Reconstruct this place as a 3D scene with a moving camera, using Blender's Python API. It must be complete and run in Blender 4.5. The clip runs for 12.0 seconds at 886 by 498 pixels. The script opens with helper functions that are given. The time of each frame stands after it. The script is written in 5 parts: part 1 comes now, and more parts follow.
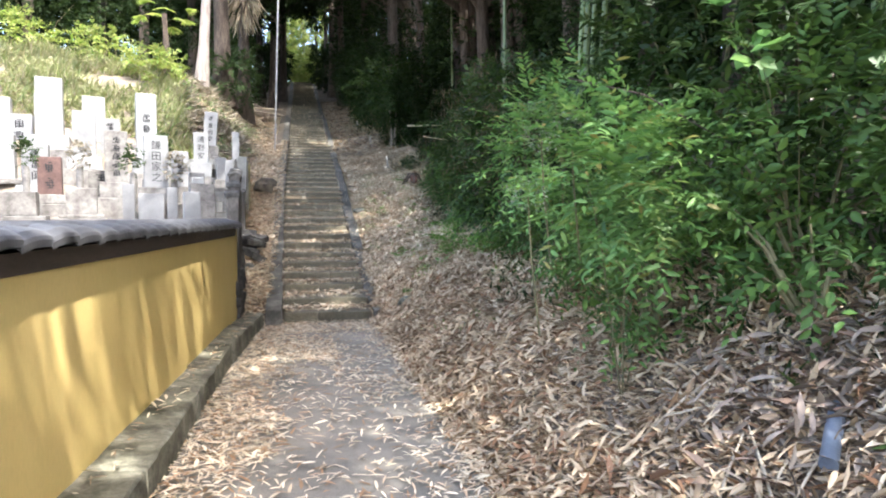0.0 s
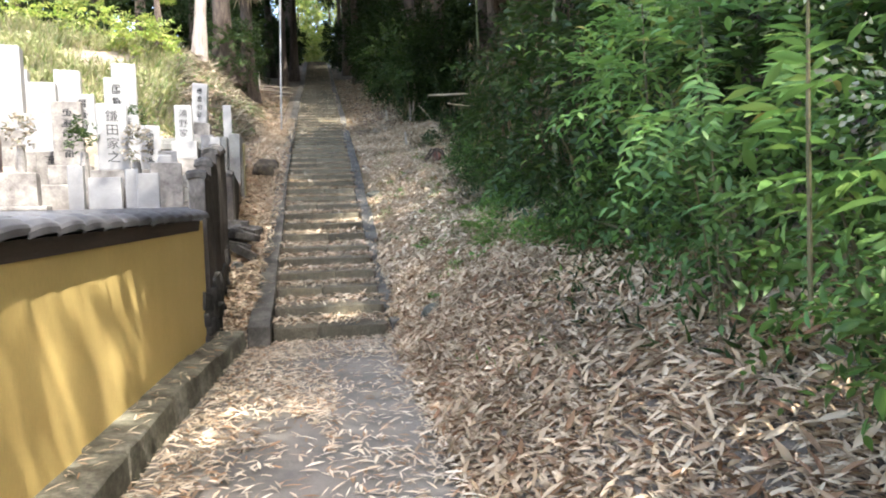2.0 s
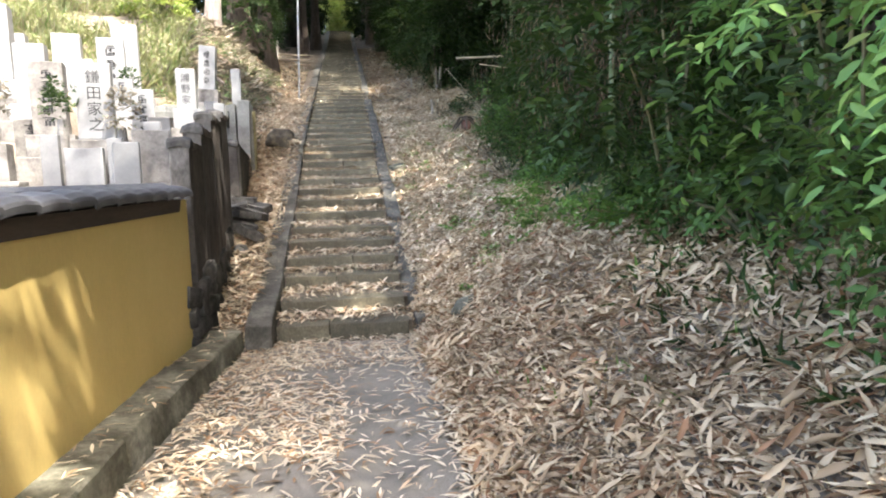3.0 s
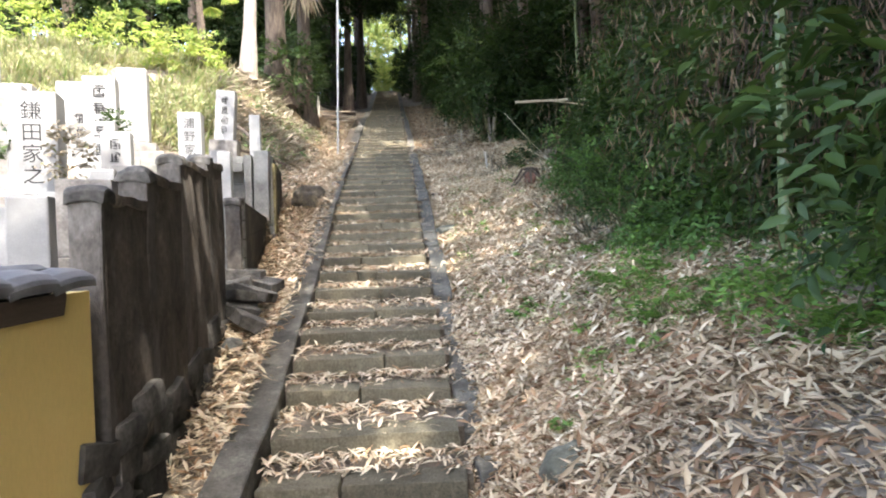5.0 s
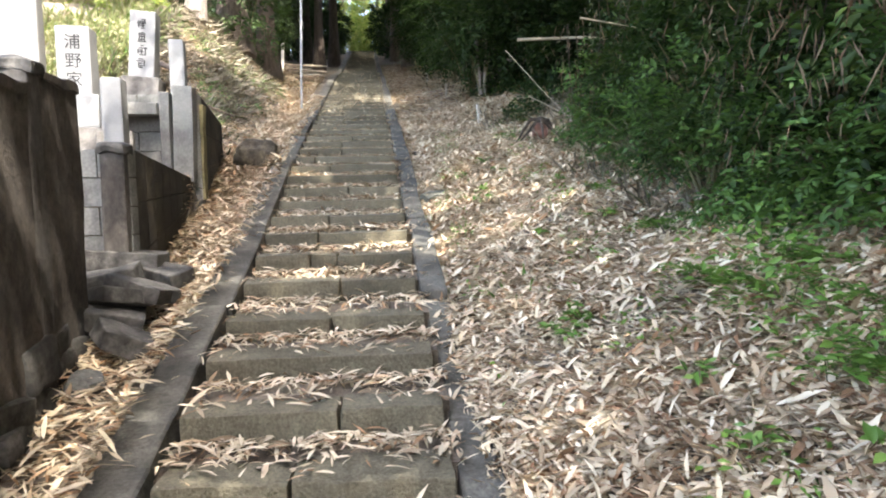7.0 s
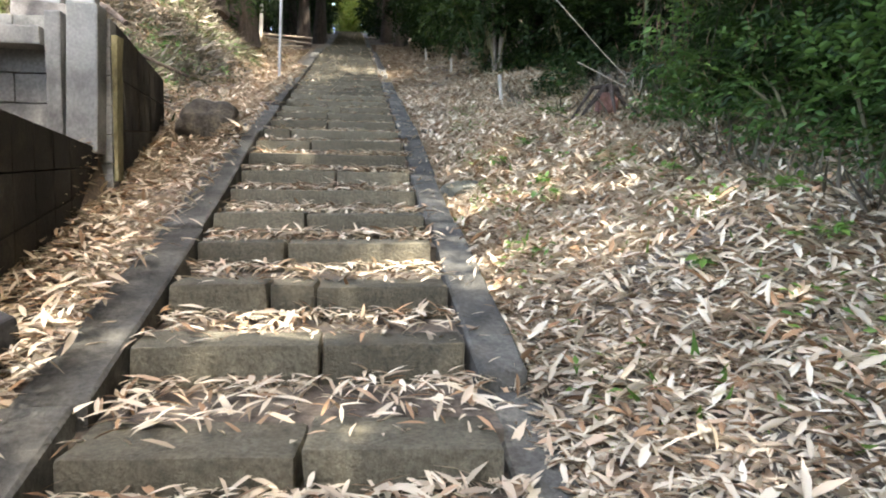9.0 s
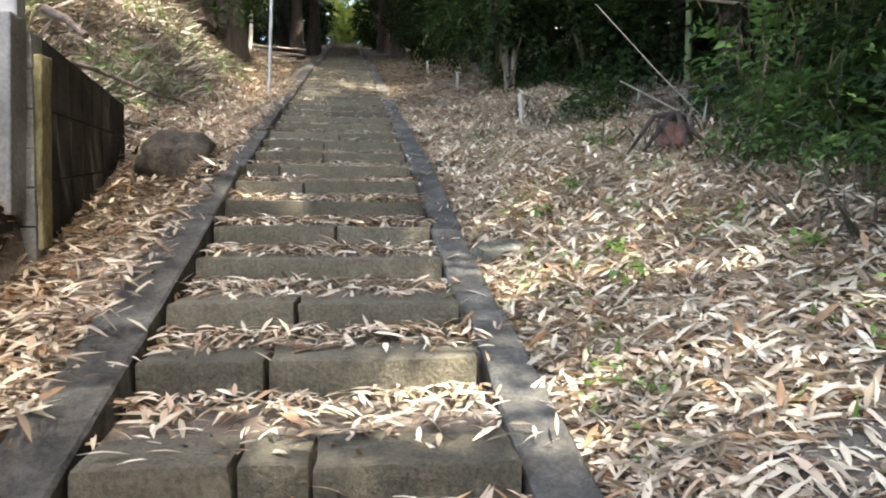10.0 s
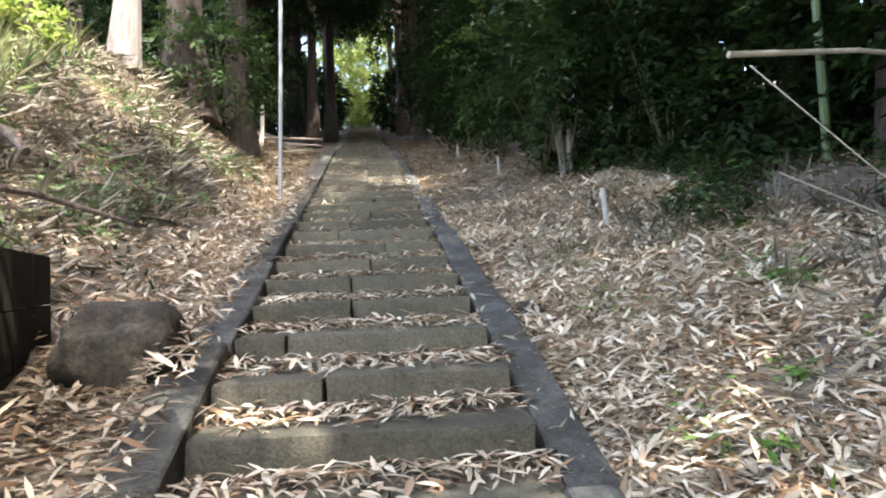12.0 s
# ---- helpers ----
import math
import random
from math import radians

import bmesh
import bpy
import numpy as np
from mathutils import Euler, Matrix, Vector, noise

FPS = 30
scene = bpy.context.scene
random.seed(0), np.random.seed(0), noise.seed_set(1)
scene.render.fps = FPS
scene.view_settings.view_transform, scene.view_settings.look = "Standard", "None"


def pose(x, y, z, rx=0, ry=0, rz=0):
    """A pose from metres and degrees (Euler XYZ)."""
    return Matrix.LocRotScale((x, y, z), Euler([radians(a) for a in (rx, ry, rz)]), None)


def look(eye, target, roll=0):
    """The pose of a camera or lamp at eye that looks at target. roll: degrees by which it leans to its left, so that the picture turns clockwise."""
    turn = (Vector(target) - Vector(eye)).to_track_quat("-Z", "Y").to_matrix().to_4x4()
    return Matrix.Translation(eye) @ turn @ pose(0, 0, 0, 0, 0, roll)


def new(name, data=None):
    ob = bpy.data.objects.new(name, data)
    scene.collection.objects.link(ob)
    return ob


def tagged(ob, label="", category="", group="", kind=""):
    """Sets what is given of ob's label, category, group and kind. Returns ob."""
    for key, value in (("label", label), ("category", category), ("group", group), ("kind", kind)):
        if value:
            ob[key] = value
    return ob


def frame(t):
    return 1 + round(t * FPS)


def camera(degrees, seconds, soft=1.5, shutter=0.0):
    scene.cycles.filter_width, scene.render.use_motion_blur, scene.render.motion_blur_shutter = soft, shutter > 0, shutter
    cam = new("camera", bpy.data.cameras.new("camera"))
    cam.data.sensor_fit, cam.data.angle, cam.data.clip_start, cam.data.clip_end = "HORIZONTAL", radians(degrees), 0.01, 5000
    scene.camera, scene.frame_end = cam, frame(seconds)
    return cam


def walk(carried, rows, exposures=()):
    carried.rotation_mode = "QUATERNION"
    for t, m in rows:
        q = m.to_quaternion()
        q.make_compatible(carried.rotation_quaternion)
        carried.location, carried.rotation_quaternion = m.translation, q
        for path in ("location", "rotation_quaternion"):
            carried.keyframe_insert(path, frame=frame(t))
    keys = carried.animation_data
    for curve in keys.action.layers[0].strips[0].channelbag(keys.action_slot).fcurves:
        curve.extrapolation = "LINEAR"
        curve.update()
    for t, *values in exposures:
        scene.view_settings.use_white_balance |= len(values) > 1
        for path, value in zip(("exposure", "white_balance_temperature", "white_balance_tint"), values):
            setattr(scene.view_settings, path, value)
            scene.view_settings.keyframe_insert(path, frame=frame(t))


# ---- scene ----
# camera and walk
cam = camera(67.6, 12.0, soft=2.0)
METRES, EYE, TILT, LEAN, TURN = 14.0, 1.51, -2.75, 0.0, -12.0
ROWS = [
    (0.0, 0.0, 0.0, 0.0, -0.0, -0.0, 0.0),
    (0.5, 0.0001, 0.0402, 0.0045, 2.4, -0.27, 1.16),
    (1.0, -0.0072, 0.0805, 0.0052, 0.31, -0.71, 0.75),
    (1.5, -0.0046, 0.1229, 0.0068, 0.32, -1.2, 1.46),
    (2.0, -0.0112, 0.1642, 0.0068, 1.92, -1.41, 1.29),
    (2.5, -0.0141, 0.2053, 0.0072, 2.27, -2.76, 0.88),
    (2.7, -0.0164, 0.2241, 0.0099, 3.87, -3.6, 1.1),
    (4.3, -0.0376, 0.3519, 0.0156, 4.25, -3.69, 1.76),
    (4.5, -0.0402, 0.3694, 0.0165, 3.93, -5.85, 1.56),
    (5.0, -0.0453, 0.4143, 0.023, 8.2, 1.67, 1.49),
    (5.5, -0.054, 0.4572, 0.0211, 7.47, -0.27, 0.61),
    (6.0, -0.0553, 0.5001, 0.0261, 7.57, -1.06, 1.16),
    (6.5, -0.0693, 0.5394, 0.0291, 8.33, -0.61, 1.02),
    (6.7, -0.0709, 0.554, 0.0282, 7.46, -0.34, 0.99),
    (8.3, -0.0996, 0.6789, 0.034, 4.68, -5.81, 1.07),
    (8.5, -0.1047, 0.694, 0.0327, 4.97, -4.6, 0.89),
    (9.0, -0.1207, 0.7398, 0.0395, 4.5, -1.39, -0.88),
    (9.5, -0.1361, 0.7881, 0.0542, 7.11, -2.62, -0.39),
    (10.0, -0.1439, 0.8224, 0.0674, 3.98, -0.61, -0.69),
    (10.5, -0.1553, 0.8591, 0.0811, 7.67, 0.9, 1.06),
    (11.0, -0.1666, 0.8914, 0.0901, 6.29, -0.35, 0.76),
    (11.5, -0.1709, 0.9279, 0.1037, 5.34, 0.3, 2.04),
    (12.0, -0.1817, 0.959, 0.1172, 5.96, 5.66, 2.22),
]
walk(cam, [(t, pose(0, 0, EYE, TILT, LEAN, TURN) @ pose(METRES * x, METRES * y, METRES * z, 90 + pitch, roll, yaw)) for t, x, y, z, yaw, pitch, roll in ROWS],
     exposures=[(0.0, 3.38, 6500, 10), (1.5, 3.48, 6700, 10), (2.5, 3.5, 6900, 10), (4.5, 3.82, 7000, 10), (5.5, 3.82, 7000, 10), (6.5, 3.8, 7000, 10), (9.5, 3.55, 7000, 10), (11.0, 3.48, 6900, 10), (12.0, 3.58, 6700, 10)])

# world and sun
SUN_FROM = Vector((0.29, -0.5, 1.1)).normalized()
world = bpy.data.worlds.new("sky")
scene.world = world
world.use_nodes = True
wn = world.node_tree.nodes
sky = wn.new("ShaderNodeTexSky")
sky.sky_type = "NISHITA"
sky.sun_disc = False
sky.dust_density, sky.ozone_density, sky.air_density = 3.0, 0.6, 0.9
sky.sun_elevation = math.asin(SUN_FROM.z)
sky.sun_rotation = math.atan2(SUN_FROM.x, SUN_FROM.y)
world.node_tree.links.new(sky.outputs[0], wn["Background"].inputs[0])
wn["Background"].inputs[1].default_value = 0.15
sun_data = bpy.data.lights.new("sun", "SUN")
sun_data.energy, sun_data.angle, sun_data.color = 2.0, radians(0.55), (1.0, 0.98, 0.95)
sun = new("sun", sun_data)
sun.matrix_world = look(SUN_FROM * 40, (0, 0, 0))

# ---- materials ----
def ramp(nt, stops, fac):
    r = nt.nodes.new("ShaderNodeValToRGB")
    els = r.color_ramp.elements
    while len(els) < len(stops):
        els.new(0.5)
    for e, (p, c) in zip(els, stops):
        e.position, e.color = p, (*c, 1)
    nt.links.new(fac, r.inputs[0])
    return r.outputs[0]


def noise_tex(nt, scale, detail=6, rough=0.6, coord="Object", stretch=(1, 1, 1)):
    tc = nt.nodes.new("ShaderNodeTexCoord")
    mp = nt.nodes.new("ShaderNodeMapping")
    mp.inputs["Scale"].default_value = stretch
    n = nt.nodes.new("ShaderNodeTexNoise")
    n.inputs["Scale"].default_value, n.inputs["Detail"].default_value, n.inputs["Roughness"].default_value = scale, detail, rough
    nt.links.new(tc.outputs[coord], mp.inputs[0])
    nt.links.new(mp.outputs[0], n.inputs["Vector"])
    return n.outputs[0]


def mixc(nt, fac, a, b, mode="MIX"):
    m = nt.nodes.new("ShaderNodeMix")
    m.data_type, m.blend_type = "RGBA", mode
    for sock, v in ((m.inputs[0], fac), (m.inputs[6], a), (m.inputs[7], b)):
        if isinstance(v, bpy.types.NodeSocket):
            nt.links.new(v, sock)
        else:
            sock.default_value = v if isinstance(v, (int, float)) else (*v, 1)
    return m.outputs[2]


def surface(name, coarse, fine, coarse_scale=1.5, fine_scale=40.0, rough=0.9, bump=0.4, metal=0.0, vary=0.25, bump_dist=0.01, coord="Object", stretch=(1, 1, 1), spec=0.3):
    """Two scales of noise: coarse stains between two or three colours, fine grain that darkens and lightens."""
    m = bpy.data.materials.new(name)
    m.use_nodes = True
    nt = m.node_tree
    b = nt.nodes["Principled BSDF"]
    n1 = noise_tex(nt, coarse_scale, 8, 0.65, coord, stretch)
    k = len(coarse)
    c = ramp(nt, [(0.3 + 0.4 * i / max(k - 1, 1), col) for i, col in enumerate(coarse)], n1)
    n2 = noise_tex(nt, fine_scale, 4, 0.7, coord, stretch)
    g = ramp(nt, [(0.25, (1 - fine,) * 3), (0.75, (1 + fine,) * 3)], n2)
    c = mixc(nt, 1.0, c, g, "MULTIPLY")
    info = nt.nodes.new("ShaderNodeObjectInfo")
    v = ramp(nt, [(0.0, (1 - vary,) * 3), (1.0, (1 + vary,) * 3)], info.outputs["Random"])
    c = mixc(nt, 1.0, c, v, "MULTIPLY")
    nt.links.new(c, b.inputs["Base Color"])
    b.inputs["Roughness"].default_value, b.inputs["Metallic"].default_value = rough, metal
    b.inputs["Specular IOR Level"].default_value = spec
    if bump:
        bm_ = nt.nodes.new("ShaderNodeBump")
        bm_.inputs["Strength"].default_value, bm_.inputs["Distance"].default_value = bump, bump_dist
        nt.links.new(n2, bm_.inputs["Height"])
        nt.links.new(bm_.outputs[0], b.inputs["Normal"])
    return m


def leafy(name, stops, rough=0.5, through_light=0.35, spec=0.4):
    """Leaves, each of its own tone; some light passes through."""
    m = bpy.data.materials.new(name)
    m.use_nodes = True
    nt = m.node_tree
    b = nt.nodes["Principled BSDF"]
    geo = nt.nodes.new("ShaderNodeNewGeometry")
    k = len(stops)
    c = ramp(nt, [(i / max(k - 1, 1), col) for i, col in enumerate(stops)], geo.outputs["Random Per Island"])
    n1 = noise_tex(nt, 1.3, 3, 0.5)
    g = ramp(nt, [(0.3, (0.72,) * 3), (0.7, (1.2,) * 3)], n1)
    c = mixc(nt, 1.0, c, g, "MULTIPLY")
    nt.links.new(c, b.inputs["Base Color"])
    b.inputs["Roughness"].default_value = rough
    b.inputs["Specular IOR Level"].default_value = spec
    if through_light:
        t = nt.nodes.new("ShaderNodeBsdfTranslucent")
        nt.links.new(c, t.inputs[0])
        mx = nt.nodes.new("ShaderNodeMixShader")
        mx.inputs[0].default_value = through_light
        nt.links.new(b.outputs[0], mx.inputs[1])
        nt.links.new(t.outputs[0], mx.inputs[2])
        nt.links.new(mx.outputs[0], nt.nodes["Material Output"].inputs[0])
    return m


M_GROUND = surface("litter_soil", [(0.072, 0.056, 0.041), (0.132, 0.106, 0.079), (0.205, 0.169, 0.128)], 0.5, 2.0, 38, 0.95, 0.8, vary=0, stretch=(1, 1, 1))
M_PATH = surface("worn_asphalt", [(0.101, 0.094, 0.08), (0.172, 0.155, 0.128), (0.222, 0.198, 0.159)], 0.35, 1.4, 120, 0.9, 0.5, vary=0, bump_dist=0.004)
M_STEP = surface("step_stone", [(0.062, 0.054, 0.037), (0.105, 0.093, 0.063), (0.124, 0.109, 0.074), (0.186, 0.164, 0.111)], 0.5, 5.0, 60, 0.92, 1.0, vary=0.25, bump_dist=0.015)
M_STRING = surface("border_stone", [(0.042, 0.04, 0.034), (0.088, 0.083, 0.069), (0.165, 0.156, 0.13)], 0.45, 4.0, 50, 0.8, 1.0, vary=0.2, bump_dist=0.012)
M_PLASTER = surface("ochre_plaster", [(0.544, 0.399, 0.142), (0.604, 0.448, 0.16), (0.655, 0.488, 0.188)], 0.06, 0.8, 60, 0.9, 0.12, vary=0, stretch=(1, 1, 0.4), bump_dist=0.003)
M_KERB = surface("mossy_kerb", [(0.04, 0.04, 0.026), (0.11, 0.104, 0.075), (0.25, 0.238, 0.185)], 0.4, 3.5, 30, 0.92, 0.7, vary=0.12)
M_TILE = surface("roof_tile", [(0.034, 0.034, 0.036), (0.064, 0.064, 0.068), (0.112, 0.112, 0.116)], 0.25, 5.0, 60, 0.45, 0.2, vary=0.25, spec=0.5)
# dark board tone also carries the shadow under the coping tiles
M_BOARD = surface("eave_board", [(0.045, 0.034, 0.026), (0.08, 0.058, 0.043)], 0.3, 2.0, 30, 0.8, 0.3, vary=0, stretch=(6, 0.5, 6))
M_DARKWALL = surface("stained_concrete", [(0.016, 0.013, 0.011), (0.045, 0.037, 0.03), (0.075, 0.062, 0.05), (0.2, 0.175, 0.145)], 0.5, 2.6, 34, 0.95, 0.7, vary=0.12, stretch=(1, 1, 0.8))
M_PIER = surface("grey_pier", [(0.03, 0.026, 0.022), (0.07, 0.062, 0.054), (0.16, 0.15, 0.135)], 0.4, 3.0, 34, 0.95, 0.7, vary=0.1, stretch=(1, 1, 0.6))
M_LICHEN = surface("lichen_mortar", [(0.1, 0.088, 0.04), (0.2, 0.175, 0.09), (0.3, 0.27, 0.16)], 0.4, 5.0, 40, 0.95, 0.7, vary=0, stretch=(1, 1, 0.4))
M_RUBBLE = surface("rubble_stone", [(0.022, 0.02, 0.018), (0.052, 0.049, 0.044), (0.11, 0.103, 0.092)], 0.4, 4.0, 30, 0.95, 0.8, vary=0.3)
M_BLOCK = surface("concrete_block", [(0.078, 0.078, 0.072), (0.168, 0.168, 0.154), (0.236, 0.233, 0.213)], 0.3, 3.0, 50, 0.92, 0.5, vary=0.1)
# stained blocks of the side faces, with their shade put into the tone
M_BLOCKDARK = surface("shaded_block", [(0.01, 0.009, 0.007), (0.022, 0.019, 0.014), (0.056, 0.047, 0.031)], 0.35, 2.0, 40, 0.95, 0.6, vary=0.12)
M_GRANITE = surface("pale_granite", [(0.137, 0.137, 0.135), (0.181, 0.181, 0.177), (0.218, 0.217, 0.212)], 0.2, 3.0, 150, 0.6, 0.1, vary=0.12)
M_GRANITE_OLD = surface("weathered_granite", [(0.048, 0.043, 0.038), (0.132, 0.123, 0.112), (0.21, 0.199, 0.183)], 0.3, 5.0, 70, 0.85, 0.4, vary=0.2)
M_REDSTONE = surface("brown_stone", [(0.055, 0.03, 0.025), (0.11, 0.065, 0.055)], 0.3, 6.0, 60, 0.7, 0.3, vary=0.2)
M_INK = surface("engraved_paint", [(0.012, 0.012, 0.013), (0.021, 0.021, 0.022)], 0.2, 9.0, 60, 0.8, 0.0, vary=0)
M_ROCK = surface("lichen_rock", [(0.027, 0.023, 0.016), (0.058, 0.048, 0.034), (0.117, 0.097, 0.067)], 0.5, 7.0, 34, 0.95, 1.0, vary=0.1, bump_dist=0.02)
M_BARK = surface("bark", [(0.034, 0.026, 0.02), (0.075, 0.057, 0.044), (0.12, 0.094, 0.074)], 0.4, 4.0, 18, 0.95, 1.0, vary=0.25, stretch=(6, 6, 0.7), bump_dist=0.03)
M_BARKPALE = surface("pale_bark", [(0.16, 0.132, 0.112), (0.272, 0.232, 0.204), (0.352, 0.312, 0.28)], 0.35, 3.0, 16, 0.95, 1.0, vary=0.1, stretch=(6, 6, 0.6), bump_dist=0.03)
M_CULM = surface("bamboo_culm", [(0.062, 0.096, 0.03), (0.105, 0.144, 0.048), (0.161, 0.18, 0.078)], 0.15, 2.0, 30, 0.45, 0.1, vary=0.25, spec=0.5)
M_DRYCULM = surface("dry_bamboo", [(0.30, 0.25, 0.18), (0.46, 0.39, 0.29)], 0.2, 4.0, 40, 0.7, 0.2, vary=0.15)
M_STEM = surface("green_stem", [(0.07, 0.07, 0.035), (0.14, 0.12, 0.06)], 0.3, 8.0, 40, 0.8, 0.3, vary=0.2)
M_METAL = surface("galvanised_steel", [(0.27, 0.262, 0.25), (0.37, 0.36, 0.345)], 0.15, 6.0, 80, 0.55, 0.05, metal=0.25, vary=0)
M_STAKE = surface("pale_stake", [(0.36, 0.33, 0.27), (0.52, 0.48, 0.41)], 0.3, 8.0, 60, 0.85, 0.3, vary=0.1)
M_LITTER = leafy("fallen_bamboo_leaves", [(0.404, 0.240, 0.130), (0.221, 0.135, 0.073), (0.299, 0.227, 0.150), (0.557, 0.455, 0.322), (0.696, 0.597, 0.436), (0.438, 0.289, 0.178), (0.746, 0.663, 0.499), (0.617, 0.515, 0.361), (0.399, 0.323, 0.223), (0.666, 0.567, 0.411)], 0.75, 0.1, 0.25)
M_LITTER_DARK = leafy("old_bamboo_leaves", [(0.283, 0.155, 0.088), (0.178, 0.106, 0.057), (0.320, 0.233, 0.148), (0.507, 0.395, 0.263), (0.244, 0.170, 0.102), (0.621, 0.509, 0.350), (0.433, 0.328, 0.211), (0.565, 0.433, 0.283)], 0.8, 0.1, 0.2)
M_NANDINA = leafy("nandina_leaves", [(0.064, 0.149, 0.044), (0.102, 0.22, 0.053), (0.153, 0.279, 0.068), (0.084, 0.18, 0.048), (0.128, 0.249, 0.058), (0.191, 0.289, 0.073), (0.077, 0.17, 0.048), (0.114, 0.22, 0.058), (0.153, 0.26, 0.068), (0.069, 0.16, 0.044), (0.141, 0.239, 0.058), (0.095, 0.2, 0.053), (0.128, 0.229, 0.058), (0.23, 0.192, 0.053)], 0.45, 0.4, 0.3)
# evergreen greens, darkened to carry part of the thicket's shade
M_SHRUB = leafy("shaded_evergreen_leaves", [(0.015, 0.033, 0.009), (0.027, 0.053, 0.013), (0.041, 0.074, 0.016), (0.022, 0.046, 0.012), (0.060, 0.093, 0.020)], 0.5, 0.3, 0.22)
M_GLOSSY = leafy("glossy_leaves", [(0.046, 0.095, 0.025), (0.072, 0.14, 0.032), (0.098, 0.179, 0.04), (0.058, 0.118, 0.029)], 0.48, 0.3, 0.25)
# shade of the closed wood is put into these near-black greens
M_DEEP = leafy("shaded_forest_leaves", [(0.009, 0.02, 0.005), (0.016, 0.032, 0.007), (0.025, 0.044, 0.01), (0.013, 0.026, 0.007)], 0.6, 0.3, 0.15)
M_BAMBOO = leafy("bamboo_leaves", [(0.035, 0.08, 0.02), (0.06, 0.115, 0.03), (0.09, 0.14, 0.04), (0.03, 0.07, 0.02)], 0.45, 0.4)
# sunlight is worked into these bright yellow-green leaf tones
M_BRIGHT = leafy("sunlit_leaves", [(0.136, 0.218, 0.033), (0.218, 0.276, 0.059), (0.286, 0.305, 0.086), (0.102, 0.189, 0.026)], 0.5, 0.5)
M_GRASS = leafy("bank_grass", [(0.162, 0.203, 0.060), (0.242, 0.255, 0.104), (0.309, 0.279, 0.156), (0.122, 0.191, 0.051), (0.323, 0.267, 0.189)], 0.6, 0.4)
M_DRYGRASS = leafy("dead_grass", [(0.131, 0.109, 0.076), (0.225, 0.193, 0.144), (0.309, 0.273, 0.211), (0.178, 0.151, 0.108), (0.113, 0.122, 0.054)], 0.8, 0.15, 0.2)
M_FERN = leafy("fern_leaves", [(0.089, 0.186, 0.032), (0.134, 0.253, 0.046), (0.179, 0.283, 0.058)], 0.5, 0.4)
M_VINE = leafy("withered_vine_leaves", [(0.07, 0.045, 0.028), (0.14, 0.095, 0.06), (0.2, 0.15, 0.1), (0.1, 0.075, 0.045)], 0.85, 0.15, 0.1)
M_PALMDRY = leafy("dry_fronds", [(0.24, 0.18, 0.11), (0.38, 0.30, 0.20), (0.46, 0.40, 0.24)], 0.7, 0.2)
M_FLOWER = leafy("flower_heads", [(0.14, 0.17, 0.10), (0.22, 0.23, 0.16), (0.10, 0.14, 0.07)], 0.7, 0.2)

# ---- builders ----
rng = np.random.default_rng(7)


def link(name, bm, material, parent=None, label="", m=None, smooth=False):
    me = bpy.data.meshes.new(name)
    bm.to_mesh(me)
    bm.free()
    if smooth:
        me.shade_smooth()
        me.set_sharp_from_angle(angle=0.7)
    me.materials.append(material)
    ob = new(name, me)
    if parent is not None:
        ob.parent = parent
    if m is not None:
        ob.matrix_basis = m
    if label:
        ob["label"] = label
    return ob


def part(name, bm, material, parent, label="", m=None, smooth=False):
    return link(name, bm, material, parent, label, m, smooth)


def thing(name, x, y, z, label, category, group="", rz=0, rx=0, ry=0, kind=""):
    ob = new(name)
    ob.empty_display_size = 0.1
    ob.matrix_basis = pose(x, y, z, rx, ry, rz)
    return tagged(ob, label, category, group, kind)


def box(sx, sy, sz, bevel=0.0, at=(0, 0, 0), rough=0.0, cuts=0, taper=0.0, seed=0):
    """A block standing on at; bevelled, uneven where rough is set."""
    bm = bmesh.new()
    bmesh.ops.create_cube(bm, size=1.0)
    for v in bm.verts:
        k = 1 - taper * (v.co.z + 0.5)
        v.co = Vector((v.co.x * sx * k, v.co.y * sy * k, (v.co.z + 0.5) * sz))
    if cuts:
        bmesh.ops.subdivide_edges(bm, edges=bm.edges[:], cuts=cuts, use_grid_fill=True)
    if bevel:
        bmesh.ops.bevel(bm, geom=[e for e in bm.edges if len(e.link_faces) == 2 and e.calc_face_angle() > 0.5], offset=bevel, segments=2, affect="EDGES", profile=0.6)
    off = Vector((seed * 3.7, seed * 1.3, seed * 2.1))
    for v in bm.verts:
        if rough:
            v.co += noise.noise_vector(v.co * 6 + off) * rough
        v.co += Vector(at)
    return bm


def tube(points, radii, sides=8, cap=True):
    bm = bmesh.new()
    rings = []
    for i, (p, r) in enumerate(zip(points, radii)):
        a = Vector(points[max(i - 1, 0)])
        b = Vector(points[min(i + 1, len(points) - 1)])
        q = (b - a).to_track_quat("Z", "Y")
        rings.append([bm.verts.new(Vector(p) + q @ Vector((r * math.cos(t), r * math.sin(t), 0))) for t in (2 * math.pi * k / sides for k in range(sides))])
    for r0, r1 in zip(rings, rings[1:]):
        for k in range(sides):
            bm.faces.new((r0[k], r0[(k + 1) % sides], r1[(k + 1) % sides], r1[k]))
    if cap:
        bm.faces.new(rings[0][::-1])
        bm.faces.new(rings[-1])
    return bm


def join(bms):
    out = bmesh.new()
    for b in bms:
        me = bpy.data.meshes.new("tmp")
        b.to_mesh(me)
        b.free()
        out.from_mesh(me)
        bpy.data.meshes.remove(me)
    return out


